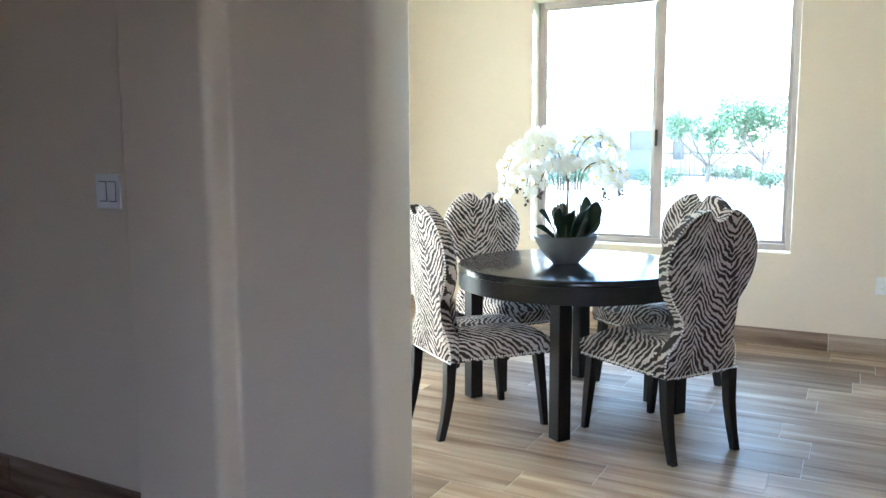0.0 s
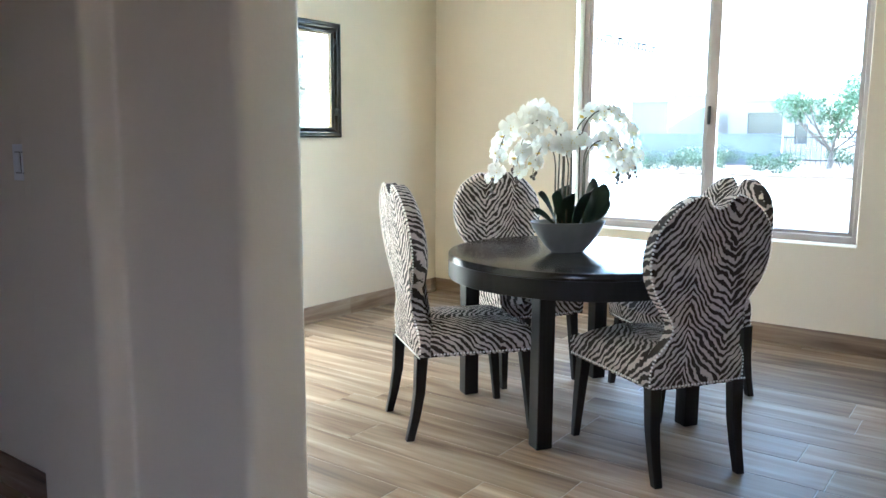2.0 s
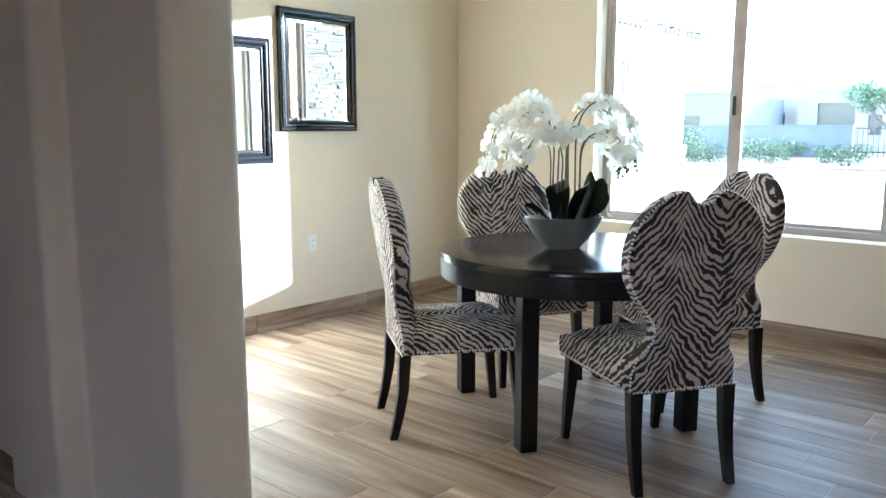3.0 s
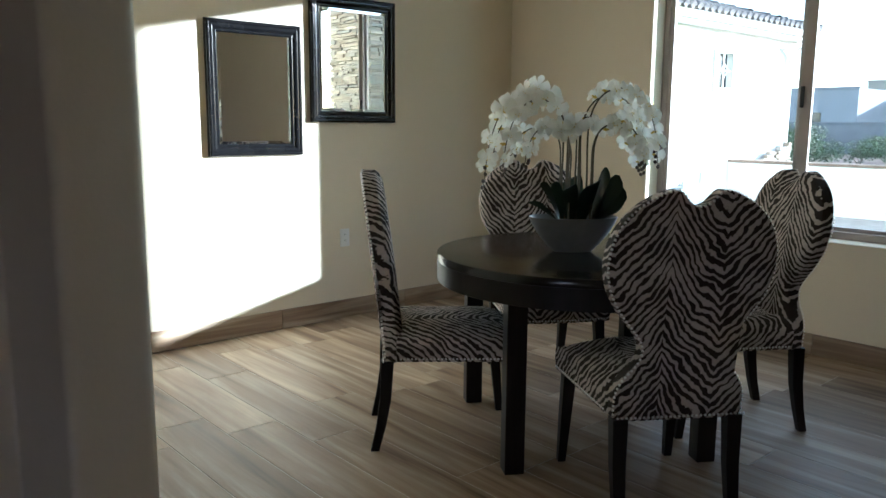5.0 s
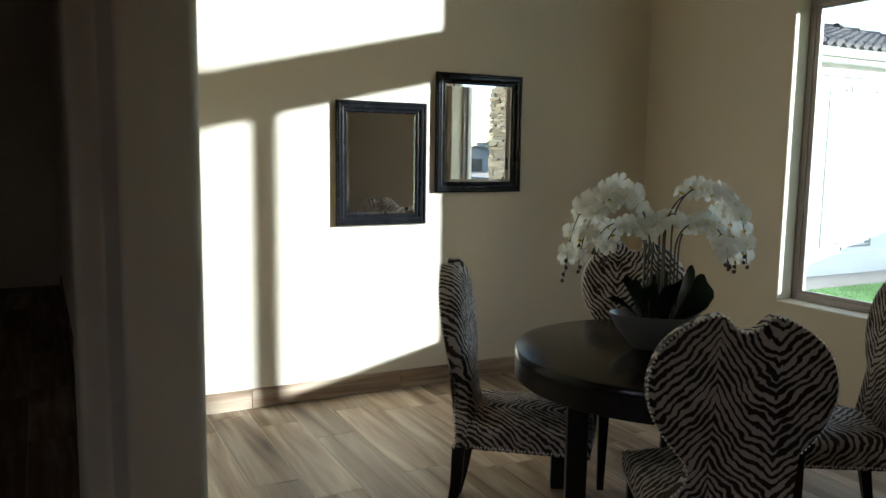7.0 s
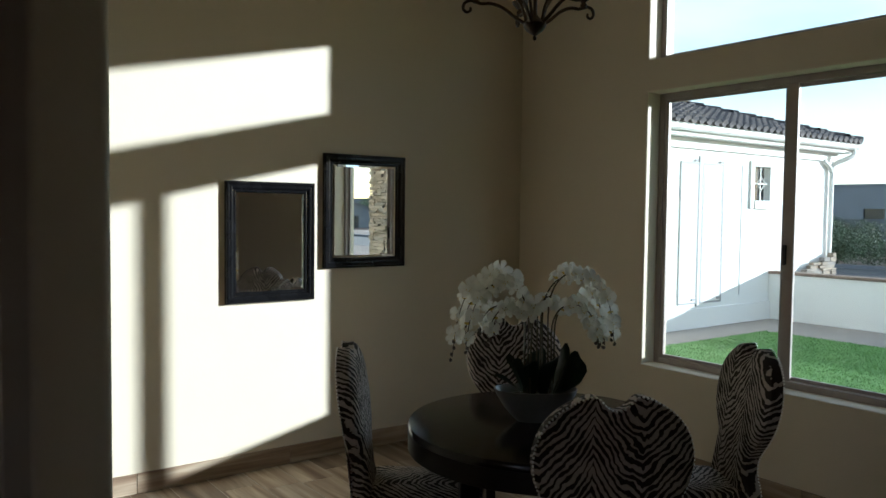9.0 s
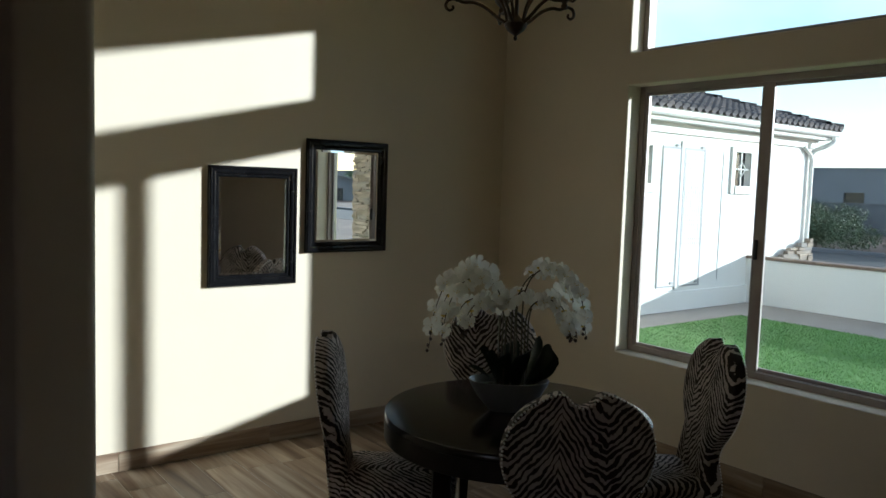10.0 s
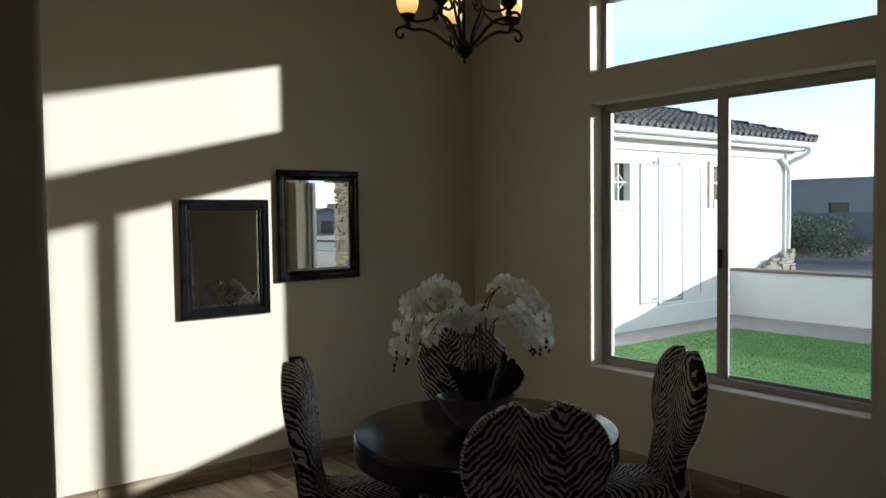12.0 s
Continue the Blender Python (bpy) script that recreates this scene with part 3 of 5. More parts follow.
def dining_chair():
    c = thing("dining_chair", label="parsons chair in black and white zebra print cloth with nailhead trim", category="chair", group="chairs round the dining table")
    line = chair_outline()
    n = len(line)
    mids = [Vector(p) for p in line]

    def inset(d):
        out = []
        for i in range(n):
            t = (mids[(i + 1) % n] - mids[i - 1]).normalized()
            out.append(mids[i] + Vector((-t.y, t.x)) * d)
        return out

    b = bmesh.new()
    rings = []
    for d, y in ((0.03, -0.006), (0.012, -0.002), (0.0, 0.006), (0.0, 0.052), (0.012, 0.066), (0.035, 0.076), (0.06, 0.079)):
        rings.append([b.verts.new((p.x, lean(p.y) + y, p.y)) for p in inset(d)])
    for a, e in zip(rings, rings[1:]):
        for i in range(n):
            b.faces.new((a[i], a[(i + 1) % n], e[(i + 1) % n], e[i]))
    b.faces.new(rings[0][::-1])
    b.faces.new(rings[-1])
    bmesh.ops.triangulate(b, faces=[f for f in b.faces if len(f.verts) > 4])
    back = part("backrest", b, M_ZEBRA, c, smooth=True)

    # a padded seat, a little wider in front and crowned on top
    b = bmesh.new()
    nu, nv = 15, 15
    grid = {}
    for i in range(nu):
        for j in range(nv):
            u, v = i / (nu - 1) * 2 - 1, j / (nv - 1)
            uu = math.copysign(1 - (1 - abs(u)) ** 1.6, u)
            wide = 0.215 + 0.025 * v
            y = 0.085 + 0.475 * v
            edge = max(abs(uu), 2 * abs(v - 0.45))
            z = 0.503 - 0.05 * max(0.0, edge - 0.62) ** 1.7 / 0.2 + 0.006 * math.sin(7 * u + 3 * v)
            front = 0.02 * (1 - uu * uu) if j == nv - 1 else 0.015 * v * (1 - uu * uu)
            grid[i, j] = b.verts.new((uu * wide, y + front, z))
    for i in range(nu - 1):
        for j in range(nv - 1):
            b.faces.new((grid[i, j], grid[i + 1, j], grid[i + 1, j + 1], grid[i, j + 1]))
    rim = [grid[i, 0] for i in range(nu)] + [grid[nu - 1, j] for j in range(1, nv)] + [grid[i, nv - 1] for i in range(nu - 2, -1, -1)] + [grid[0, j] for j in range(nv - 2, 0, -1)]
    k = len(rim)
    rows = [rim]
    for grow, z in ((1.018, 0.445), (1.02, 0.41), (1.006, 0.366)):
        rows.append([b.verts.new((v.co.x * grow, 0.32 + (v.co.y - 0.32) * grow, z)) for v in rim])
    for a, e in zip(rows, rows[1:]):
        for i in range(k):
            b.faces.new((a[i], a[(i + 1) % k], e[(i + 1) % k], e[i]))
    b.faces.new(rows[-1][::-1])
    pad = part("seat", b, M_ZEBRA, c, smooth=True)

    # nailheads: round the back's edge and along the foot of the seat
    def nails(spots):
        b = bmesh.new()
        for p, axis in spots:
            q = Vector(axis).to_track_quat("Z", "Y").to_matrix().to_4x4()
            joined(b, lathe([(0.0047, 0), (0.0039, 0.0025), (0.0, 0.0037)], 7), Matrix.Translation(p) @ q)
        return b

    spots, acc = [], 0.0
    for i in range(n):
        p, q = mids[i], mids[(i + 1) % n]
        seg = (q - p).length
        t = (q - p).normalized()
        out = Vector((t.y, 0, -t.x))
        while acc < seg:
            r = p + t * acc
            if r.y > 0.37:
                spots.append((Vector((r.x, lean(r.y) + 0.001, r.y)) - out * 0.001, out + Vector((0, -0.8, 0))))
            acc += 0.0145
        acc -= seg
    part("nailhead_trim", nails(spots), M_NAIL, back, "nickel nailheads along the back's edge", True)
    spots = []
    low = [v for v in ((0.2163, 0.09), (0.2415, 0.555), (-0.2415, 0.555), (-0.2163, 0.09))]
    for (xa, ya), (xb, yb) in zip(low, low[1:]):
        a, e = Vector((xa, ya)), Vector((xb, yb))
        t = (e - a).normalized()
        steps = int((e - a).length / 0.0145)
        for s in range(steps):
            p = a + t * (s + 0.5) * 0.0145
            bow = 0.024 * (1 - (p.x / 0.24) ** 2) if ya == yb else 0.0
            spots.append((Vector((p.x, p.y + bow, 0.378)), Vector((t.y, -t.x, 0))))
    spots = [(p + d * 0.004, d) for p, d in spots]
    part("nailhead_trim", nails(spots), M_NAIL, pad, "nickel nailheads along the seat's edge", True)
    spots = [(Vector((-0.198 + 0.0145 * s, lean(0.368) - 0.004, 0.368)), Vector((0, -1, 0))) for s in range(30)]
    part("nailhead_trim", nails(spots), M_NAIL, back, "nickel nailheads under the back", True)

    def leg(points, wide):
        b = bmesh.new()
        rows = []
        for (x, y, z), w in zip(points, wide):
            rows.append([b.verts.new((x + w * i, y + w * j, z)) for i, j in ((-1, -1), (1, -1), (1, 1), (-1, 1))])
        for a, e in zip(rows, rows[1:]):
            for i in range(4):
                b.faces.new((a[i], a[(i + 1) % 4], e[(i + 1) % 4], e[i]))
        b.faces.new(rows[0][::-1])
        b.faces.new(rows[-1])
        ed = [e for e in b.edges if abs(e.verts[0].co.z - e.verts[1].co.z) > 0.01]
        bmesh.ops.bevel(b, geom=ed, offset=0.003, segments=1, affect="EDGES")
        return b

    for s in (-1, 1):
        part("leg", leg([(s * 0.190, -0.004, 0), (s * 0.190, 0.020, 0.10), (s * 0.190, 0.038, 0.21), (s * 0.190, 0.046, 0.367)], [0.017, 0.019, 0.022, 0.025]), M_LEG, c, smooth=True)
        part("leg", leg([(s * 0.214, 0.552, 0), (s * 0.210, 0.535, 0.18), (s * 0.205, 0.515, 0.367)], [0.015, 0.019, 0.024]), M_LEG, c, smooth=True)
    return c


def seat_at(angle, dist, turn=0.0):
    a = radians(angle)
    return pose(TABLE.x + dist * math.cos(a), TABLE.y + dist * math.sin(a), 0, 0, 0, angle + 90 + turn)


chair = dining_chair()
chair.matrix_basis = Matrix.Translation((0.010, 0.006, 0)) @ seat_at(-30.3, 0.863, -2.8)
copy_thing(chair, Matrix.Translation((-0.004, -0.012, 0)) @ seat_at(232.7, 0.84, 1.0))
copy_thing(chair, Matrix.Translation((-0.003, 0.014, 0)) @ seat_at(58.5, 0.93, -3.0))
copy_thing(chair, seat_at(146.5, 0.92, 2.0))


# ---- orchids in a bowl ----
ORCHID = pose(-1.255, 3.955, 0.76, 0, 0, 53)
orchid = thing("orchid_bowl", ORCHID, "white orchids arching out of a grey boat-shaped ceramic bowl", "plant")
b = bmesh.new()
rings = []
for f, z in ((0.42, 0.0), (0.44, 0.003), (0.62, 0.035), (0.80, 0.075), (0.94, 0.118), (1.0, 0.143), (0.985, 0.145), (0.965, 0.141), (0.90, 0.11), (0.6, 0.10)):
    ring = []
    for i in range(48):
        t = 2 * math.pi * i / 48
        ca, sa = math.cos(t), math.sin(t)
        ring.append(b.verts.new((f * 0.183 * math.copysign(abs(ca) ** 0.9, ca), f * 0.105 * math.copysign(abs(sa) ** 0.9, sa) * (0.7 + 0.3 * f), z)))
    rings.append(ring)
for a, e in zip(rings, rings[1:]):
    for i in range(48):
        b.faces.new((a[i], a[(i + 1) % 48], e[(i + 1) % 48], e[i]))
b.faces.new(rings[0][::-1])
b.faces.new(rings[-1])
part("bowl", b, M_BOWL, orchid, "grey glazed boat-shaped bowl", True)
b = lathe([(0, 0.125), (0.5, 0.122), (0.9, 0.112), (1.0, 0.104)], 32)
bmesh.ops.transform(b, matrix=Matrix.Diagonal((0.16, 0.078, 1, 1)), verts=b.verts)
for v in b.verts:
    v.co.z += 0.006 * noise.noise(v.co * 30)
part("moss", b, M_SOIL, orchid, "dark moss filling the bowl", True)


def petal_mesh(bm, angle, length, wide, cup, mat, full=0.55):
    """One curved, round-ended petal from the flower's centre, in the plane that faces z."""
    rows = []
    for i in range(5):
        t = i / 4
        w = wide * (0.18 + 0.82 * math.sin(math.pi * min(1.0, t / (2 * full)) * 0.5 if t < full else math.pi * 0.5)) * (1.0 if t < full else math.sqrt(max(0.10, 1 - ((t - full) / (1.03 - full)) ** 2)))
        r = length * (0.05 + 0.95 * t)
        z = cup * (0.30 * math.sin(t * 2.6) - 0.22 * t * t)
        rows.append([(r * 0.985, -w, z - cup * 0.22 * t), (r, -w * 0.5, z), (r, w * 0.5, z), (r * 0.985, w, z - cup * 0.22 * t)])
    ca, sa = math.cos(angle), math.sin(angle)
    vs = [[bm.verts.new((x * ca - y * sa, x * sa + y * ca, z)) for x, y, z in row] for row in rows]
    for a, e in zip(vs, vs[1:]):
        for j in range(3):
            f = bm.faces.new((a[j], a[j + 1], e[j + 1], e[j]))
            f.material_index = mat


def flower_mesh(size, cup):
    b = bmesh.new()
    for a in (0.25, math.pi - 0.25):
        petal_mesh(b, a, size, size * 0.56, size * cup, 0, 0.6)
    for a in (math.pi / 2, math.radians(228), math.radians(312)):
        petal_mesh(b, a, size * 0.92, size * 0.36, size * cup * 0.6, 0)
    me = mesh_of("flower", b, M_PETAL)
    me.polygons.foreach_set("use_smooth", [True] * len(me.polygons))
    return me


def lip_mesh(size):
    b = bmesh.new()
    for a in (-math.pi / 2, -math.pi / 2 + 0.9, -math.pi / 2 - 0.9):
        petal_mesh(b, a, size * 0.32, size * 0.11, -size * 0.9, 0)
    return mesh_of("lip", b, M_LIP)


flowers = [flower_mesh(0.043, 0.6), flower_mesh(0.047, 0.45), flower_mesh(0.038, 0.9)]
lip_me = lip_mesh(0.044)
bud_me = mesh_of("bud", lathe([(0, -0.009), (0.006, -0.005), (0.0075, 0.001), (0.004, 0.008), (0, 0.011)], 8), M_BUD, True)
rnd = random.Random(4)
# base along and across, upright rise, apex out, apex height, end out, end height, lean across, flowers
STEMS = [
    (-0.05, 0.01, 0.54, -0.19, 0.70, -0.40, 0.27, 0.03, 18),
    (-0.04, -0.02, 0.52, -0.17, 0.665, -0.34, 0.33, -0.10, 14),
    (-0.02, 0.03, 0.52, -0.16, 0.66, -0.35, 0.36, 0.12, 13),
    (-0.03, -0.04, 0.46, -0.12, 0.565, -0.24, 0.36, -0.08, 8),
    (-0.05, 0.04, 0.47, -0.13, 0.56, -0.27, 0.38, 0.08, 8),
    (0.0, -0.01, 0.50, -0.03, 0.58, -0.06, 0.50, -0.03, 4),
    (0.05, 0.0, 0.57, 0.19, 0.715, 0.36, 0.36, -0.03, 16),
    (0.03, 0.03, 0.55, 0.17, 0.69, 0.35, 0.32, 0.11, 14),
    (0.06, -0.03, 0.48, 0.16, 0.575, 0.27, 0.36, -0.10, 10),
    (0.08, 0.02, 0.48, 0.17, 0.565, 0.32, 0.33, 0.06, 10),
    (0.02, 0.02, 0.52, 0.05, 0.60, 0.09, 0.52, 0.04, 4),
]
for bx, by, rise, ax, az, ex, ez, ey, count in STEMS:
    rise, az, ex, count = rise - 0.045, az - 0.055, ex * 0.92, round(count * 0.8)
    line = smooth_line([(bx, by, 0.10), (bx, by * 1.1, 0.30), (bx * 1.05, by * 1.2, rise), (bx + (ax - bx) * 0.38, by + (ey - by) * 0.2, rise + (az - rise) * 0.8), (ax, by + (ey - by) * 0.5, az), (ax + (ex - ax) * 0.52, by + (ey - by) * 0.8, az - (az - ez) * 0.14), (ax + (ex - ax) * 0.86, ey, az - (az - ez) * 0.52), (ex, ey * 1.05, ez)], 6)
    part("stem", tube(line, lambda t: 0.0042 - 0.0026 * t, 6), M_STEM, orchid, smooth=True)
    total = len(line) - 1
    out = 1 if ex > bx else -1
    for k in range(count):
        f = 0.44 + 0.53 * (k + 0.5) / count
        p = line[min(total, int(f * total))]
        d = (line[min(total, int(f * total) + 1)] - p).normalized()
        side = d.cross(Vector((0, 0, 1))).normalized() * (1 if k % 2 else -1)
        face = Vector((out * rnd.uniform(0.0, 0.8), rnd.uniform(-0.3, 0.3), rnd.uniform(0.0, 0.45))) + side * rnd.uniform(0.45, 1.0)
        q = face.to_track_quat("Z", "Y").to_matrix().to_4x4()
        spot = p + side * rnd.uniform(0.014, 0.032) + Vector((0, 0, rnd.uniform(-0.01, 0.025) if f < 0.62 else rnd.uniform(-0.035, 0.012)))
        bloom = shared("flower", flowers[rnd.randrange(3)], orchid, Matrix.Translation(spot) @ q @ pose(0, 0, 0, 0, 0, rnd.uniform(-25, 25)) @ Matrix.Scale(rnd.uniform(0.9, 1.15), 4))
        shared("lip", lip_me, bloom, Matrix.Identity(4))
    for k in range(4):
        p = line[max(0, total - k)] + Vector((rnd.uniform(-0.012, 0.012), rnd.uniform(-0.012, 0.012), -0.012 - 0.004 * k))
        shared("bud", bud_me, orchid, Matrix.Translation(p) @ pose(0, 0, 0, rnd.uniform(-40, 40), rnd.uniform(-40, 40), 0))


def leaf(angle, reach, rise, wide, x0, roll=0.0):
    b = bmesh.new()
    rows = []
    ca, sa = math.cos(angle), math.sin(angle)
    for i in range(9):
        t = i / 8
        r = 0.015 + reach * t
        z = 0.10 + rise * math.sin(t * math.pi * 0.5)
        w = wide * (0.25 + 0.75 * math.sin(math.pi * 0.5 * min(1.0, t / 0.6))) * (1.0 if t < 0.6 else math.sqrt(max(0.02, 1 - ((t - 0.6) / 0.41) ** 2)))
        row = []
        for s in (-1, -0.5, 0, 0.5, 1):
            tilt = roll * min(1.0, 1.6 * t)
            x, y = r, w * s * math.cos(tilt)
            row.append(b.verts.new((x0 + x * ca - y * sa, x * sa + y * ca, z + w * s * math.sin(tilt) + 0.12 * w * abs(s) ** 1.5)))
        rows.append(row)
    for a, e in zip(rows, rows[1:]):
        for j in range(4):
            b.faces.new((a[j], a[j + 1], e[j + 1], e[j]))
    bmesh.ops.solidify(b, geom=b.faces[:], thickness=0.0018)
    return b


LEAVES = ((5, 0.18, 0.13, 0.066, 0.03, 60), (-20, 0.13, 0.17, 0.062, 0.05, 65), (30, 0.15, 0.15, 0.062, 0.03, -55), (-70, 0.10, 0.19, 0.05, 0.02, 25), (85, 0.10, 0.19, 0.05, 0.0, -25), (180, 0.14, 0.10, 0.018, -0.03, 50), (150, 0.10, 0.17, 0.026, -0.03, -50), (215, 0.09, 0.18, 0.028, -0.02, 40), (-110, 0.08, 0.17, 0.036, -0.01, 30), (-5, 0.08, 0.21, 0.055, 0.05, 55), (15, 0.14, 0.10, 0.06, 0.06, 30), (60, 0.11, 0.12, 0.055, 0.05, -40))
for deg, reach, rise, wide, x0, roll in LEAVES:
    part("leaf", leaf(radians(deg), reach, rise, wide, x0, radians(roll)), M_LEAF, orchid, smooth=True)


# ---- chandelier ----
CH = Vector((-1.236, 3.893, 2.397))
lamp = thing("chandelier", Matrix.Translation(CH) @ Matrix.Scale(1.07, 4), "dark bronze scrolled chandelier with five lit amber glass shades", "chandelier")
part("finial", lathe([(0, 0), (0.006, 0.004), (0.008, 0.012), (0.005, 0.02), (0.014, 0.026), (0.034, 0.04), (0.044, 0.055), (0.046, 0.066), (0.034, 0.078), (0.02, 0.09), (0.012, 0.10), (0, 0.102)], 20), M_IRON, lamp, smooth=True)
part("centre_rod", lathe([(0, 0.10), (0.008, 0.10), (0.008, 0.30), (0.013, 0.31), (0.013, 0.33), (0.008, 0.34), (0.008, 0.62), (0.016, 0.63), (0.02, 0.66), (0.012, 0.69), (0, 0.70)], 14), M_IRON, lamp, smooth=True)
chain_top = (CEIL - CH.z) / 1.07
part("canopy", lathe([(0, chain_top - 0.035), (0.02, chain_top - 0.035), (0.05, chain_top - 0.02), (0.065, chain_top - 0.004), (0.065, chain_top), (0, chain_top)], 24), M_IRON, lamp, smooth=True)
link_line = [Vector((0.009 * math.cos(t), 0, 0.019 * math.sin(t))) for t in [2 * math.pi * i / 12 for i in range(13)]]
link_me = mesh_of("chain_link", tube(link_line, 0.0022, 5), M_IRON, True)
z = 0.712
k = 0
while z < chain_top - 0.045:
    shared("chain_link", link_me, lamp, Matrix.Translation((0, 0, z)) @ pose(0, 0, 0, 0, 0, 90 * (k % 2)))
    z += 0.0315
    k += 1


def spiral(cx, cz, r0, r1, a0, a1, n=16):
    """Points of a scroll in the arm's upright plane."""
    return [(cx + (r0 + (r1 - r0) * i / n) * math.cos(radians(a0 + (a1 - a0) * i / n)), 0, cz + (r0 + (r1 - r0) * i / n) * math.sin(radians(a0 + (a1 - a0) * i / n))) for i in range(n + 1)]


arm_main = smooth_line([(0.03, 0, 0.065), (0.07, 0, 0.088), (0.12, 0, 0.128), (0.17, 0, 0.150), (0.215, 0, 0.152), (0.25, 0, 0.165), (0.278, 0, 0.158), (0.286, 0, 0.136), (0.272, 0, 0.120), (0.256, 0, 0.126), (0.257, 0, 0.138)], 5)
arm_up = smooth_line([(0.035, 0, 0.075), (0.05, 0, 0.13), (0.085, 0, 0.19), (0.10, 0, 0.235), (0.085, 0, 0.27), (0.058, 0, 0.268), (0.05, 0, 0.24), (0.066, 0, 0.226), (0.076, 0, 0.24)], 5)
arm_high = smooth_line([(0.235, 0, 0.19), (0.18, 0, 0.185), (0.125, 0, 0.20), (0.085, 0, 0.25), (0.065, 0, 0.33), (0.075, 0, 0.42), (0.058, 0, 0.50), (0.02, 0, 0.56)], 5)
curl = smooth_line([(0.066, 0, 0.36), (0.10, 0, 0.335), (0.128, 0, 0.35), (0.124, 0, 0.385), (0.10, 0, 0.385), (0.098, 0, 0.367)], 5)
main_me = mesh_of("arm", tube(arm_main, lambda t: 0.0075 - 0.002 * t, 8), M_IRON, True)
up_me = mesh_of("scroll", tube(arm_up, lambda t: 0.006 - 0.0015 * t, 8), M_IRON, True)
high_me = mesh_of("scroll", tube(arm_high, 0.0055, 8), M_IRON, True)
curl_me = mesh_of("scroll", tube(curl, lambda t: 0.005 - 0.001 * t, 7), M_IRON, True)
cup_me = mesh_of("cup", lathe([(0, 0.152), (0.012, 0.155), (0.014, 0.17), (0.009, 0.18), (0.02, 0.19), (0.032, 0.203), (0.034, 0.215), (0.02, 0.219), (0, 0.219)], 18), M_IRON, True)
shade_me = mesh_of("shade", lathe([(0.012, 0.0), (0.030, 0.003), (0.045, 0.022), (0.053, 0.05), (0.055, 0.085), (0.056, 0.115), (0.062, 0.142), (0.074, 0.163), (0.082, 0.172), (0.080, 0.174), (0.070, 0.162), (0.058, 0.142), (0.052, 0.115), (0.051, 0.085), (0.049, 0.05), (0.041, 0.024), (0.028, 0.007), (0.012, 0.006)], 28), M_AMBER, True)
for k in range(5):
    turn = pose(0, 0, 0, 0, 0, 152.5 + 72 * k)
    shared("arm", main_me, lamp, turn)
    shared("scroll", up_me, lamp, turn)
    shared("scroll", high_me, lamp, turn)
    shared("scroll", curl_me, lamp, turn)
    shared("cup", cup_me, lamp, turn @ Matrix.Translation((0.235, 0, 0)))
    tagged(shared("shade", shade_me, lamp, turn @ Matrix.Translation((0.235, 0, 0.214)) @ Matrix.Scale(0.85, 4)), "lit amber frosted glass shade")


# ---- outdoors ----
GROUND = -0.16
ground = part("ground", box(-900, 900, -900, 900, GROUND - 0.5, GROUND), M_DIRT)
tagged(ground, "reddish desert ground reaching the horizon", "ground", kind="structure")
WING_X = -6.3
LOW_Y = 14.36
pave = part("pavement", box(WING_X, 12, NORTH + 0.28, LOW_Y, GROUND - 0.1, GROUND + 0.012), M_PAVE)
tagged(pave, "grey paved strip round the lawn", "pavement", kind="structure")
lawn = thing("lawn", label="bright green short turf lawn beside the house", category="lawn", kind="stuff")
part("turf", box(-5.42, 9, 6.6, 12.78, GROUND + 0.0, GROUND + 0.035, 0.01), M_TURF, lawn)
rs = np.random.RandomState(5)
nb = 90000
px = rs.uniform(-5.42, 0.5, nb)
py = rs.uniform(7.0, 12.8, nb)
ang = rs.uniform(0, 6.283, nb)
hgt = rs.uniform(0.012, 0.026, nb)
tx, ty = rs.normal(0, 0.012, nb), rs.normal(0, 0.012, nb)
wid = 0.004
base = GROUND + 0.033
verts = np.empty((nb, 3, 3))
verts[:, 0] = np.stack([px - wid * np.cos(ang), py - wid * np.sin(ang), np.full(nb, base)], 1)
verts[:, 1] = np.stack([px + wid * np.cos(ang), py + wid * np.sin(ang), np.full(nb, base)], 1)
verts[:, 2] = np.stack([px + tx, py + ty, base + hgt], 1)
me = bpy.data.meshes.new("blades")
me.from_pydata(verts.reshape(-1, 3).tolist(), [], np.arange(nb * 3).reshape(-1, 3).tolist())
me.materials.append(M_BLADE)
ob = new("blades", me)
ob.parent = lawn

low = thing("garden_wall", label="low white stucco garden wall with a brown cap", category="wall", kind="structure")
part("wall_body", box(WING_X, 10.2, LOW_Y, LOW_Y + 0.2, GROUND - 0.1, 0.645), M_STUCCO, low)
part("cap", box(WING_X, 10.2, LOW_Y - 0.03, LOW_Y + 0.23, 0.645, 0.695, 0.012), M_CAP, low, "brown masonry cap")

# the white wing of the house
WING_N, WING_W, EAVE = 16.5, -15.0, 2.86
wing = thing("house_wing", label="white stucco house wing with a dark tile roof", category="house", kind="structure")
holes = [(11.02, 11.48, 1.90, 2.48), (13.78, 14.26, 1.92, 2.50)]
part("wall", wall_with_holes([NORTH + 0.3, WING_N], [GROUND - 0.1, EAVE], holes, 0.25, 0.0), M_STUCCO, wing, m=Matrix.Translation((WING_X, 0, 0)) @ Matrix(((0, -1, 0, 0), (1, 0, 0, 0), (0, 0, 1, 0), (0, 0, 0, 1))))
part("wall", box(WING_W, WING_X - 0.25, WING_N - 0.25, WING_N, GROUND - 0.1, EAVE), M_STUCCO, wing)
part("plinth", box(WING_X, WING_X + 0.045, NORTH + 0.3, LOW_Y, GROUND, 0.17, 0.008), M_STUCCO, wing, "projecting stucco plinth")
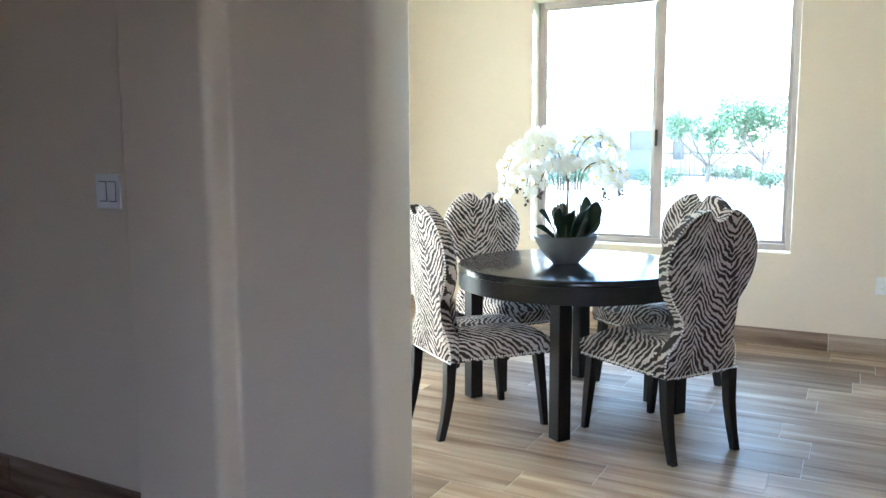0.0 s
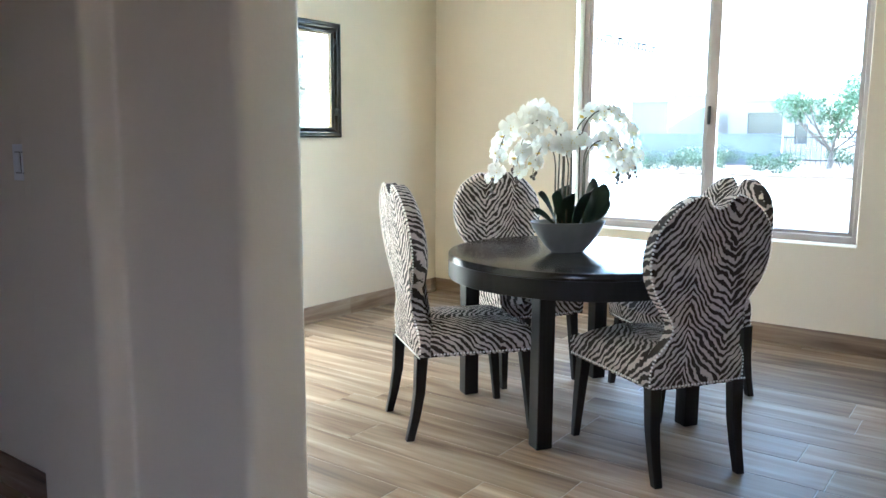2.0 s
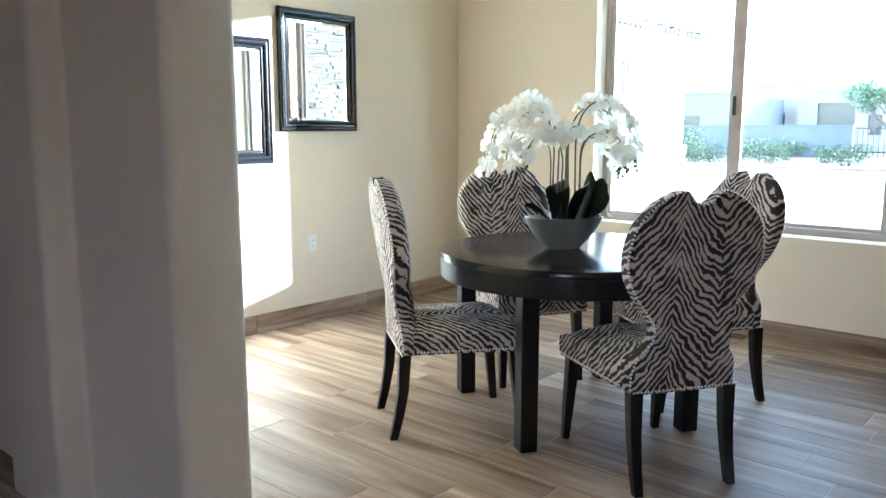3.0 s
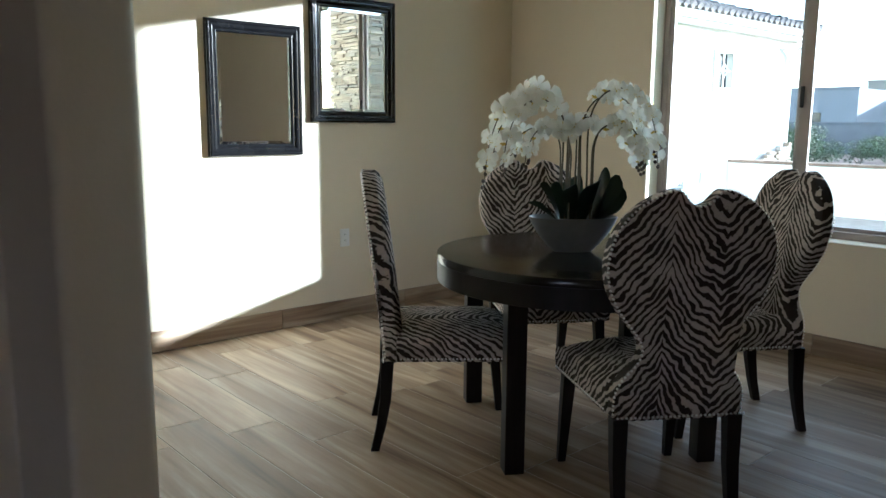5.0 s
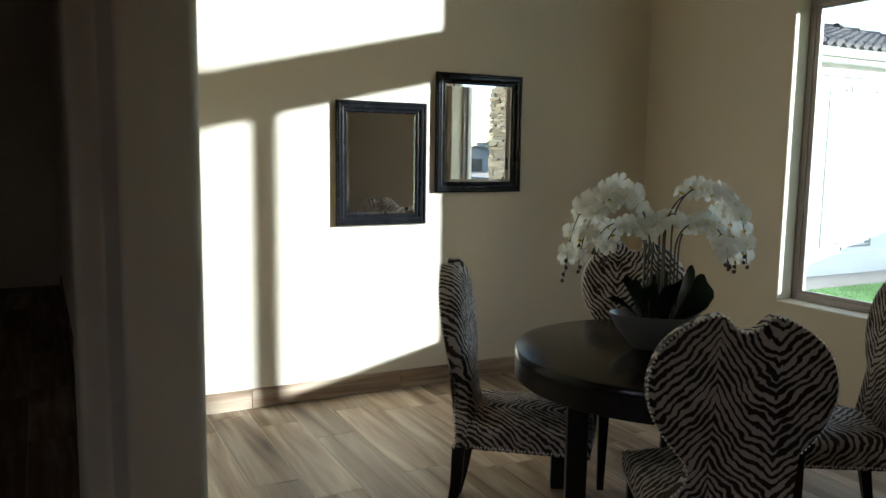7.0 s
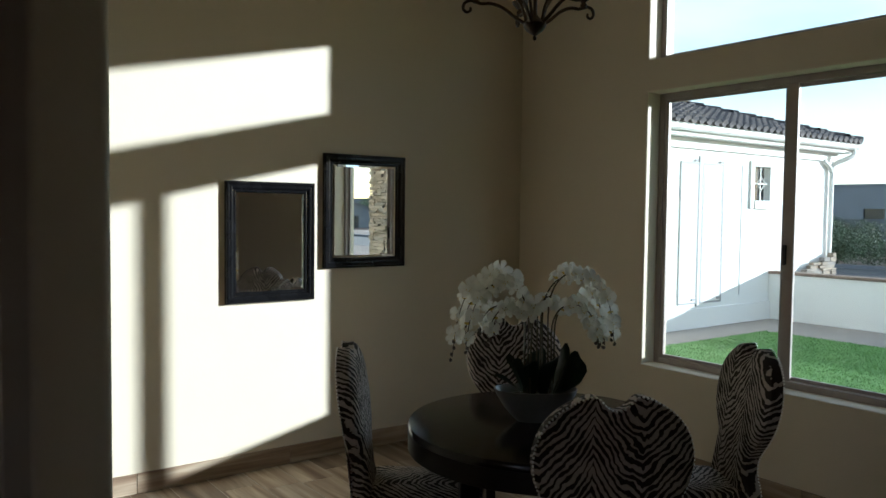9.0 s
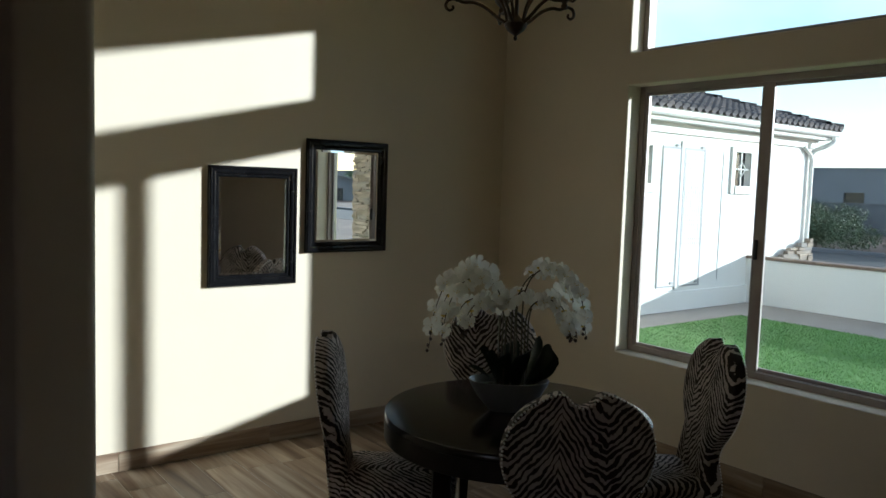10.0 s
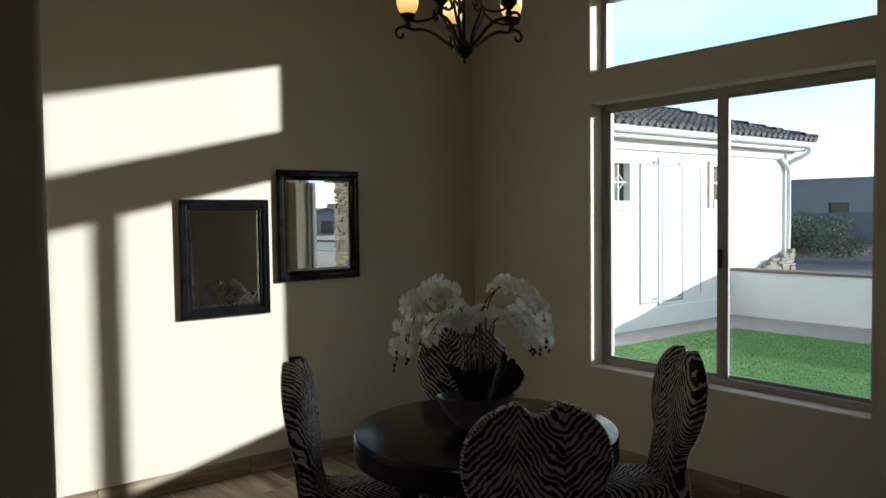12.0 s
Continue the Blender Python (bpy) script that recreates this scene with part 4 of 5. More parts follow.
part("soffit", box(WING_W, WING_X + 0.25, NORTH + 0.3, WING_N + 0.2, EAVE, EAVE + 0.06), M_TRIM, wing)
part("fascia", box(WING_X + 0.25, WING_X + 0.275, NORTH + 0.3, WING_N + 0.225, EAVE + 0.02, EAVE + 0.2), M_TRIM, wing)
part("fascia", box(WING_W, WING_X + 0.25, WING_N + 0.2, WING_N + 0.225, EAVE + 0.02, EAVE + 0.2), M_TRIM, wing)
part("band", box(WING_X, WING_X + 0.05, NORTH + 0.3, WING_N + 0.05, EAVE - 0.16, EAVE, 0.006), M_TRIM, wing, "white trim band under the eave")
gut = [(0.0, 0.0), (0.07, 0.0), (0.10, 0.03), (0.11, 0.10), (0.12, 0.11), (0.105, 0.112), (0.09, 0.04), (0.064, 0.012), (0.012, 0.012), (0.012, 0.1), (0.0, 0.1)]
b = prism(gut, WING_N + 0.23 - NORTH - 0.3)
part("gutter", b, M_TRIM, wing, "white metal gutter", m=Matrix(((1, 0, 0, WING_X + 0.277), (0, 0, 1, NORTH + 0.3), (0, 1, 0, EAVE + 0.06), (0, 0, 0, 1))))
spout = smooth_line([(WING_X + 0.32, WING_N + 0.1, EAVE + 0.07), (WING_X + 0.32, WING_N + 0.08, EAVE - 0.04), (WING_X + 0.24, WING_N - 0.04, EAVE - 0.12), (WING_X + 0.08, WING_N - 0.16, EAVE - 0.22), (WING_X + 0.06, WING_N - 0.18, EAVE - 0.4), (WING_X + 0.06, WING_N - 0.18, 1.6), (WING_X + 0.06, WING_N - 0.18, 0.75), (WING_X + 0.12, WING_N - 0.18, 0.3), (WING_X + 0.12, WING_N - 0.18, GROUND + 0.02)], 5)
part("downspout", tube(spout, 0.042, 10), M_TRIM, wing, "white downspout", True)
fork = smooth_line([(WING_X + 0.04, WING_N - 0.46, EAVE - 0.15), (WING_X + 0.05, WING_N - 0.38, EAVE - 0.2), (WING_X + 0.06, WING_N - 0.26, EAVE - 0.28), (WING_X + 0.06, WING_N - 0.19, EAVE - 0.38)], 4)
part("downspout_branch", tube(fork, 0.036, 10), M_TRIM, wing, "white downspout branch", True)

# hip roof: deck, then rows of barrel tiles on the slope that faces the lawn and on the end slope
EX, EY, EZ = WING_X + 0.36, WING_N + 0.3, EAVE + 0.19
PITCH = math.tan(radians(17.5))
RIDGE_X = -10.6
run = EX - RIDGE_X
b = bmesh.new()
pts = [(EX, NORTH + 0.3, EZ), (EX, EY, EZ), (RIDGE_X, EY - run, EZ + run * PITCH), (RIDGE_X, NORTH + 0.3, EZ + run * PITCH), (2 * RIDGE_X - EX, EY, EZ), (2 * RIDGE_X - EX, NORTH + 0.3, EZ)]
v = [b.verts.new(p) for p in pts]
for f in ((0, 1, 2, 3), (1, 4, 2), (4, 5, 3, 2)):
    b.faces.new([v[i] for i in f])
bmesh.ops.solidify(b, geom=b.faces[:], thickness=-0.05)
part("roof_deck", b, M_ROOF, wing, "dark roof deck")


def barrel(length, r=0.085, n=6):
    """One barrel tile lying along local x, rising to +x."""
    b = bmesh.new()
    lo, hi = [], []
    for i in range(n + 1):
        t = math.pi * i / n
        lo.append(b.verts.new((0, -r * math.cos(t), r * 0.75 * math.sin(t) + 0.02)))
        hi.append(b.verts.new((length, -r * 0.85 * math.cos(t), r * 0.62 * math.sin(t) - 0.005)))
    for i in range(n):
        b.faces.new((lo[i], lo[i + 1], hi[i + 1], hi[i]))
    b.faces.new(lo)
    return b


tile_me = mesh_of("tmp_tile", barrel(0.42), M_ROOF, False)
tv = np.array([p.co for p in tile_me.vertices])
tf = [tuple(p.vertices) for p in tile_me.polygons]


def tile_field(name, frames):
    vs, fs = [], []
    for m in frames:
        k = len(vs)
        vs += [m @ Vector(p) for p in tv]
        fs += [tuple(i + k for i in f) for f in tf]
    me = bpy.data.meshes.new(name)
    me.from_pydata(vs, [], fs)
    me.materials.append(M_ROOF)
    o = new(name, me)
    o.parent = wing
    tagged(o, "dark grey barrel roof tiles")
    o["kind"] = "stuff"


bpy.data.meshes.remove(tile_me)
slope = math.degrees(math.atan(PITCH))
frames = []
rr = random.Random(9)
for i in range(12):
    d = i * 0.36 - 0.03
    for j in range(56):
        y = EY - 0.1 - 0.19 * j
        if y < NORTH + 0.4 or EY - y < d + 0.05:
            continue
        frames.append(pose(EX - d, y, EZ + d * PITCH + 0.01 + rr.uniform(0, 0.008), 0, -slope, 180 + rr.uniform(-1, 1)))
tile_field("roof_tiles", frames)
# along the eave: dark pans dipping between the tile crowns
dip = [(0.062 * math.cos(math.pi + math.pi * k / 6), 0.055 * math.sin(math.pi + math.pi * k / 6)) for k in range(7)]
pan_me = mesh_of("eave_pan", prism(dip, 0.14), M_ROOF, False)
for j in range(50):
    y = EY - 0.1 - 0.19 * j
    if y < NORTH + 0.5:
        continue
    o = new("eave_pan", pan_me)
    o.parent = wing
    o.matrix_world = Matrix(((0, 0, 1, EX - 0.06), (1, 0, 0, y - 0.095), (0, 1, 0, EZ + 0.022), (0, 0, 0, 1)))
frames = []
for i in range(10):
    d = i * 0.36 - 0.03
    for j in range(48):
        x = EX - 0.1 - 0.19 * j
        if EX - x < d + 0.05 or x - (2 * RIDGE_X - EX) < d + 0.05:
            continue
        frames.append(pose(x, EY - d, EZ + d * PITCH + 0.01, 0, -slope, -90))
tile_field("roof_tiles", frames)
frames = []
hip = Vector((-1, -1, PITCH))
for i in range(18):
    p = Vector((EX, EY, EZ)) + hip * (i * 0.23) + Vector((0, 0, 0.05))
    frames.append(pose(p.x, p.y, p.z, 0, -math.degrees(math.atan(PITCH / math.sqrt(2))), 225))
tile_field("hip_tiles", frames)

# small grilled windows of the wing
for y0, y1, z0, z1 in holes:
    w = thing("wing_window", label="small white-framed window with a diamond iron grille", category="window", group="small windows of the wing")
    x = WING_X
    part("pane", box(x - 0.10, x - 0.09, y0, y1, z0, z1), M_DARK, w, "dark glass")
    for a, c, d, e in ((y0 - 0.11, y0, z0 - 0.14, z1 + 0.09), (y1, y1 + 0.11, z0 - 0.14, z1 + 0.09)):
        part("casing", box(x, x + 0.035, a, c, d, e, 0.005), M_TRIM, w)
    part("casing", box(x, x + 0.035, y0, y1, z1, z1 + 0.09, 0.005), M_TRIM, w)
    part("sill", box(x, x + 0.055, y0, y1, z0 - 0.14, z0, 0.008), M_TRIM, w)
    cy, cz = (y0 + y1) / 2, (z0 + z1) / 2
    part("bar", box(x - 0.02, x - 0.005, cy - 0.012, cy + 0.012, z0, z1), M_TRIM, w, "white iron bar")
    part("bar", box(x - 0.02, x - 0.005, y0, y1, cz - 0.012, cz + 0.012), M_TRIM, w, "white iron bar")
    ring = [Vector((x + 0.0, cy + 0.12 * math.cos(t), cz + 0.12 * math.sin(t))) for t in [math.pi / 2 * i for i in range(5)]]
    part("diamond", tube(ring, 0.012, 6), M_TRIM, w, "white iron diamond")

# tall utility gate on the wing
gate = thing("utility_gate", label="tall white double utility doors with a lattice leaf", category="door")
gx = WING_X


def gate_leaf(y0, y1, z0, z1, w, lattice):
    """One flat door leaf with a thin grey steel edge, and a wire lattice on it if asked."""
    leaf = part("leaf", box(gx + 0.002, gx + 0.014, y0, y1, z0, z1, 0.003), M_TRIM, gate)
    part("stile", box(gx + 0.0145, gx + 0.018, y0, y0 + w, z0, z1, 0.002), M_GATE, leaf, "grey steel edge")
    part("stile", box(gx + 0.0145, gx + 0.018, y1 - w, y1, z0, z1, 0.002), M_GATE, leaf, "grey steel edge")
    part("rail", box(gx + 0.0145, gx + 0.018, y0 + w, y1 - w, z1 - 0.045, z1, 0.002), M_GATE, leaf, "grey steel edge")
    part("rail", box(gx + 0.0145, gx + 0.018, y0 + w, y1 - w, z0, z0 + 0.03, 0.002), M_GATE, leaf, "grey steel edge")
    part("hinge", box(gx + 0.0145, gx + 0.03, y1 - 0.14, y1 - 0.04, z0 + 0.05, z0 + 0.09, 0.006), M_GATE, leaf)
    part("hinge", box(gx + 0.0145, gx + 0.03, y1 - 0.14, y1 - 0.04, z1 + 0.005, z1 + 0.04, 0.006), M_GATE, leaf)
    if lattice:
        for k in range(9):
            y = y0 + w + 0.02 + (y1 - y0 - 2 * w - 0.04) * k / 8
            part("slat", box(gx + 0.0145, gx + 0.018, y - 0.003, y + 0.003, 0.9, z1 - 0.06), M_LATTICE, leaf)
        for k in range(20):
            z = 0.95 + (z1 - 1.06) * k / 19
            part("slat", box(gx + 0.0185, gx + 0.021, y0 + w + 0.01, y1 - w - 0.01, z - 0.004, z + 0.004), M_LATTICE, leaf)


gate_leaf(11.77, 12.24, 0.24, 2.5, 0.028, False)
gate_leaf(12.32, 12.92, 0.24, 2.5, 0.045, True)
part("post", box(gx + 0.002, gx + 0.024, 12.25, 12.31, 0.2, 2.60, 0.006), M_TRIM, gate, "taller white middle post")
part("post_edge", box(gx + 0.002, gx + 0.02, 12.24, 12.2495, 0.2, 2.58), M_GATE, gate)
part("conduit", box(gx + 0.002, gx + 0.008, 13.44, 13.458, 0.32, 2.5, 0.002), M_GATE, gate, "thin grey conduit")


def rubble(name, x0, x1, y0, y1, z0, z1, label, faces="wsen", row=0.075, step=None):
    """A mass faced with courses of uneven ledge stone."""
    t = thing(name, label=label, category="stonework")
    part("core", box(x0 + 0.03, x1 - 0.03, (y0 if step is None else y1 - 0.3) + 0.03, y1 - 0.03, z0, z1 - (0.02 if step is None else 0.25)), M_STONE, t)
    r = random.Random(name)
    b = bmesh.new()
    vs, fs = [], []

    def stone(a, c, d, e, f, g):
        k = len(vs)
        j = lambda: r.uniform(-0.006, 0.006)
        vs.extend((x + j(), y + j(), z + j()) for x in (a, c) for y in (d, e) for z in (f, g))
        fs.extend(tuple(i + k for i in q) for q in ((0, 1, 3, 2), (4, 6, 7, 5), (0, 4, 5, 1), (2, 3, 7, 6), (0, 2, 6, 4), (1, 5, 7, 3)))

    z = z0
    while z < z1 - 0.02:
        h = r.uniform(0.6, 1.35) * row
        top = min(z + h, z1)
        for side in faces:
            along = (y0, y1) if side in "we" else (x0, x1)
            p = along[0]
            limit = along[1]
            while p < limit - 0.02:
                q = min(p + r.uniform(0.12, 0.34), limit)
                if limit - q < 0.06:
                    q = limit
                out = r.uniform(-0.012, 0.03)
                if step is None or top <= step((p + q) / 2):
                    if side == "w":
                        stone(x0 - out, x0 + 0.09, p + 0.004, q - 0.004, z + 0.004, top - 0.003)
                    elif side == "e":
                        stone(x1 - 0.09, x1 + out, p + 0.004, q - 0.004, z + 0.004, top - 0.003)
                    elif side == "s":
                        stone(p + 0.004, q - 0.004, y0 - out, y0 + 0.09, z + 0.004, top - 0.003)
                    else:
                        stone(p + 0.004, q - 0.004, y1 - 0.09, y1 + out, z + 0.004, top - 0.003)
                p = q
        z = top
    b.free()
    me = bpy.data.meshes.new("stones")
    me.from_pydata(vs, [], fs)
    me.materials.append(M_STONE)
    o = new("stones", me)
    o.parent = t
    o["kind"] = "stuff"
    tagged(o, "uneven stacked ledge stones")
    return t


rubble("stone_pier", 0.62, 1.55, 7.45, 8.27, GROUND, 3.75, "square pier of stacked tan and grey ledge stone", row=0.042)
rubble("stone_veneer", WING_X + 0.0, WING_X + 0.16, 15.0, 16.36, GROUND, 1.02, "stepped stone veneer at the foot of the wing", faces="e", row=0.065, step=lambda y: 0.62 + 0.30 * (y - 15.0))


# ---- beyond the garden ----
def far_box_house(name, x0, x1, y0, y1, h, mat, label, openings):
    t = thing(name, label=label, category="house")
    part("wall", wall_with_holes([x0, x1], [GROUND - 0.1, h], openings, 0.3, 0.0), mat, t, m=Matrix.Translation((0, y0, 0)))
    part("wall", box(x0, x1, y1 - 0.3, y1, GROUND - 0.1, h), mat, t)
    part("wall", box(x0, x0 + 0.3, y0 + 0.3, y1 - 0.3, GROUND - 0.1, h), mat, t)
    part("wall", box(x1 - 0.3, x1, y0 + 0.3, y1 - 0.3, GROUND - 0.1, h), mat, t)
    part("roof", box(x0 + 0.3, x1 - 0.3, y0 + 0.3, y1 - 0.3, h - 0.5, h - 0.3), mat, t)
    part("parapet_cap", box(x0 - 0.06, x1 + 0.06, y0 - 0.06, y0 + 0.3, h, h + 0.1), mat, t)
    for a, c, d, e in openings:
        part("window", box(a, c, y0 + 0.15, y0 + 0.2, d, e), M_DARK, t, "dark window")
    return t


far_box_house("far_house", -30.0, -17.4, 48.5, 58.0, 3.45, M_GREYHOUSE, "flat-roofed grey stucco house in shade", [(-25, -23.6, 0.9, 2.1), (-20.6, -19.4, 0.9, 2.1)])
far_box_house("far_house", -21.3, -16.0, 60.0, 68.0, 4.4, M_HOUSE, "flat-roofed tan stucco house beyond the block wall", [(-18.6, -17.9, 0.9, 2.4)])
far_box_house("far_house", -16.2, -10.0, 57.0, 66.0, 3.75, M_HOUSE, "tan stucco house with a deep porch opening", [(-14.9, -12.6, GROUND, 3.0), (-11.8, -11.0, 0.9, 2.2)])
far_box_house("far_house", 84.0, 100.0, 64.0, 76.0, 3.4, M_GREYHOUSE, "flat-roofed grey house far across the road", [(87, 89, 0.9, 2.2), (94, 96, 0.9, 2.2)])
far_box_house("far_house", -4.0, 10.0, 62.0, 70.0, 3.4, M_HOUSE, "low tan stucco house behind the trees", [(-1, 0.5, 0.9, 2.2), (4, 5.5, 0.9, 2.2)])

gable = thing("gabled_house", label="pale blue-grey gabled house with a dark doorway far across the road", category="house")
GX, GY = 61.0, 41.5
turn = Matrix.Translation((GX, GY, GROUND)) @ pose(0, 0, 0, 0, 0, -58)
part("wall", prism([(-4, 0), (4, 0), (4, 1.35), (0, 2.5), (-4, 1.35)], 9.0), M_GREYHOUSE, gable, m=turn @ pose(0, 0, 0, 90, 0, 180))
for side in (-1, 1):
    part("roof", prism([(0, 2.52), (side * 4.5, 1.22), (side * 4.5, 1.34), (0, 2.66)], 9.6), M_BLOCK, gable, "grey roof slope", m=turn @ pose(0, -0.3, 0, 90, 0, 180))
part("door", box(-0.6, 0.6, -0.04, -0.003, 0.0, 1.25), M_DARK, gable, "dark doorway", m=turn)
fence = thing("block_fence", label="long grey concrete block boundary wall", category="wall", kind="structure")
part("blocks", box(-40, -9.8, 45.0, 45.25, GROUND - 0.1, 1.45), M_BLOCK, fence)
part("coping", box(-40, -9.8, 44.97, 45.28, 1.45, 1.52), M_BLOCK, fence)
rail = thing("iron_fence", label="dark iron picket fence beside the block wall", category="fence", kind="structure")
part("rail", box(-9.8, 14, 45.1, 45.14, 1.3, 1.36), M_IRON, rail)
part("rail", box(-9.8, 14, 45.1, 45.14, 0.1, 0.16), M_IRON, rail)
pick_me = mesh_of("picket", box(-0.015, 0.015, -0.015, 0.015, GROUND, 1.45), M_IRON)
for i in range(95):
    shared("picket", pick_me, rail, Matrix.Translation((-9.6 + 0.25 * i, 45.12, 0)))
road = part("road", box(-120, 120, 22.0, 29.0, GROUND - 0.2, GROUND + 0.01), M_ROAD)
tagged(road, "asphalt road running past the garden", "road", kind="structure")
kerb = part("kerb", box(-120, 120, 29.0, 29.2, GROUND - 0.2, GROUND + 0.14, 0.02), M_BLOCK)
tagged(kerb, "pale concrete kerb", "kerb", kind="structure")


def leaf_cloud(name, centres, count, size, mat, seed):
    """Many small leaves scattered in uneven clumps."""
    r = np.random.RandomState(seed)
    vs, fs = [], []
    for (cx, cy, cz, rad) in centres:
        k = int(count * rad * rad)
        d = r.normal(0, 1, (k, 3))
        d /= np.linalg.norm(d, axis=1)[:, None]
        p = d * (rad * r.uniform(0.35, 1.0, (k, 1)) ** 0.6) * np.array([1, 1, 0.72]) + np.array([cx, cy, cz])
        a, c = r.normal(0, 1, (k, 3)), r.normal(0, 1, (k, 3))
        a *= size * r.uniform(0.6, 1.3, (k, 1)) / np.linalg.norm(a, axis=1)[:, None]
        c *= size * 0.6 / np.linalg.norm(c, axis=1)[:, None]
        base = len(vs)
        quad = np.stack([p - a, p + c, p + a, p - c], 1).reshape(-1, 3)
        vs += quad.tolist()
        fs += (np.arange(k * 4).reshape(-1, 4) + base).tolist()
    me = bpy.data.meshes.new(name)
    me.from_pydata(vs, [], fs)
    me.materials.append(mat)
    return me


def tree(x, y, h, spread, seed, label):
    """A low-forking desert tree with a wide, thin, gappy crown."""
    r = random.Random(seed)
    t = thing("tree", Matrix.Translation((x, y, GROUND)), label, "tree", "desert trees beyond the road")
    b = bmesh.new()
    fork = Vector((0.1, 0, h * 0.22))
    tube(smooth_line([(0, 0, -0.1), (0.06, 0.03, h * 0.1), fork], 4), lambda s: 0.15 - 0.04 * s, 8, b)
    tips = []
    for i in range(7):
        a = i * 0.9 + r.uniform(-0.3, 0.3)
        e = Vector((math.cos(a) * spread * r.uniform(0.4, 0.9), math.sin(a) * spread * r.uniform(0.4, 0.9), h * r.uniform(0.62, 0.92)))
        mid = fork.lerp(e, 0.5) + Vector((r.uniform(-0.2, 0.2), 0, -0.10 * h * r.random()))
        tube(smooth_line([fork, mid, e], 4), lambda s: 0.075 - 0.055 * s, 6, b)
        tips.append(e)
        for _ in range(2):
            e2 = mid + Vector((r.uniform(-0.4, 0.4) * spread, r.uniform(-0.4, 0.4) * spread, h * r.uniform(0.12, 0.4)))
            tube(smooth_line([mid, mid.lerp(e2, 0.5) + Vector((0, 0, -0.05)), e2], 3), lambda s: 0.035 - 0.025 * s, 5, b)
            tips.append(e2)
    part("trunk", b, M_BARK, t, smooth=True)
    cl = [(e.x + r.uniform(-0.35, 0.35), e.y + r.uniform(-0.35, 0.35), e.z + r.uniform(-0.1, 0.25), spread * r.uniform(0.12, 0.25)) for e in tips for _ in range(3)]
    o = new("crown", leaf_cloud("crown", cl, 420, 0.075, M_CROWN, seed))
    o.parent = t


tree(-6.9, 42.0, 3.7, 2.6, 11, "wide thin-crowned green desert tree behind the road")
tree(-4.1, 40.0, 4.4, 3.0, 12, "wide thin-crowned green desert tree behind the road")
tree(-0.2, 43.0, 3.8, 2.6, 13, "wide thin-crowned green desert tree behind the road")
tree(64.0, 46.0, 3.0, 2.2, 14, "green tree before the far grey house")


def bush(x, y, w, h, seed, label="low grey-green desert shrub"):
    r = random.Random(seed)
    t = thing("bush", Matrix.Translation((x, y, GROUND)), label, "bush", "shrubs beyond the garden wall")
    cl = [(r.uniform(-w, w) * 0.6, r.uniform(-w, w) * 0.5, h * r.uniform(0.25, 0.62), max(0.2, h * r.uniform(0.3, 0.5))) for _ in range(9)]
    b = bmesh.new()
    for i in range(5):
        tube(smooth_line([(0, 0, -0.05), (r.uniform(-0.2, 0.2) * w, r.uniform(-0.2, 0.2) * w, h * 0.35), (r.uniform(-0.5, 0.5) * w, r.uniform(-0.5, 0.5) * w, h * 0.7)], 3), 0.012, 5, b)
    part("stems", b, M_BARK, t)
    o = new("foliage", leaf_cloud("foliage", cl, 700, 0.05, M_BUSH, seed))
    o.parent = t


rb = random.Random(21)
for i in range(26):
    bush(-24 + i * 1.25 + rb.uniform(-0.5, 0.5), rb.choice((33.0, 38.0, 42.5)) + rb.uniform(-2, 2), rb.uniform(0.7, 1.5), rb.uniform(0.7, 1.5), 100 + i)
for i, (x, y, w, h) in enumerate(((-15.5, 34, 2.0, 2.3), (-13.6, 31.5, 1.5, 1.6), (-17.5, 40, 2.4, 2.2), (-11.6, 30.2, 1.3, 1.2), (-12.0, 38, 1.6, 1.5), (-20.5, 44, 2.0, 2.0))):
    bush(x, y, w, h, 200 + i, "full green shrub beside the road")


def hills(name, a0, a1, dist, height, seed, label):
    """A far ridge round part of the horizon."""
    b = bmesh.new()
    rows = [[], [], []]
    for i in range(61):
        a = radians(a0 + (a1 - a0) * i / 60)
        rise = height * (0.35 + 0.65 * abs(noise.noise(Vector((i * 0.11, seed, 0))) * 1.6 + 0.25 * noise.noise(Vector((i * 0.5, seed, 3)))))
        rise *= min(1, i / 5, (60 - i) / 5) + 0.001
        for r, (d, z) in enumerate(((dist, -3), (dist * 1.06, rise * 0.6), (dist * 1.12, rise))):
            rows[r].append(b.verts.new((d * math.cos(a), d * math.sin(a), z)))
    for p, q in zip(rows, rows[1:]):
        for i in range(60):
            b.faces.new((p[i], p[i + 1], q[i + 1], q[i]))
    o = part(name, b, M_HILL, smooth=True)
    return tagged(o, label, "hill", kind="structure")


hills("backdrop", 95, 175, 420, 20, 1.0, "blue-grey far desert hills")
hills("backdrop", 5, 70, 520, 9, 2.0, "blue-grey far mountain ridge")
part_shell = thing("outer_house", label="plain white stucco outside of the house", category="house", kind="structure")
part("outer_wall", box(WEST - 0.2, EAST + 0.2, NORTH + 0.262, NORTH + 0.27, GROUND, 0.6), M_STUCCO, part_shell)


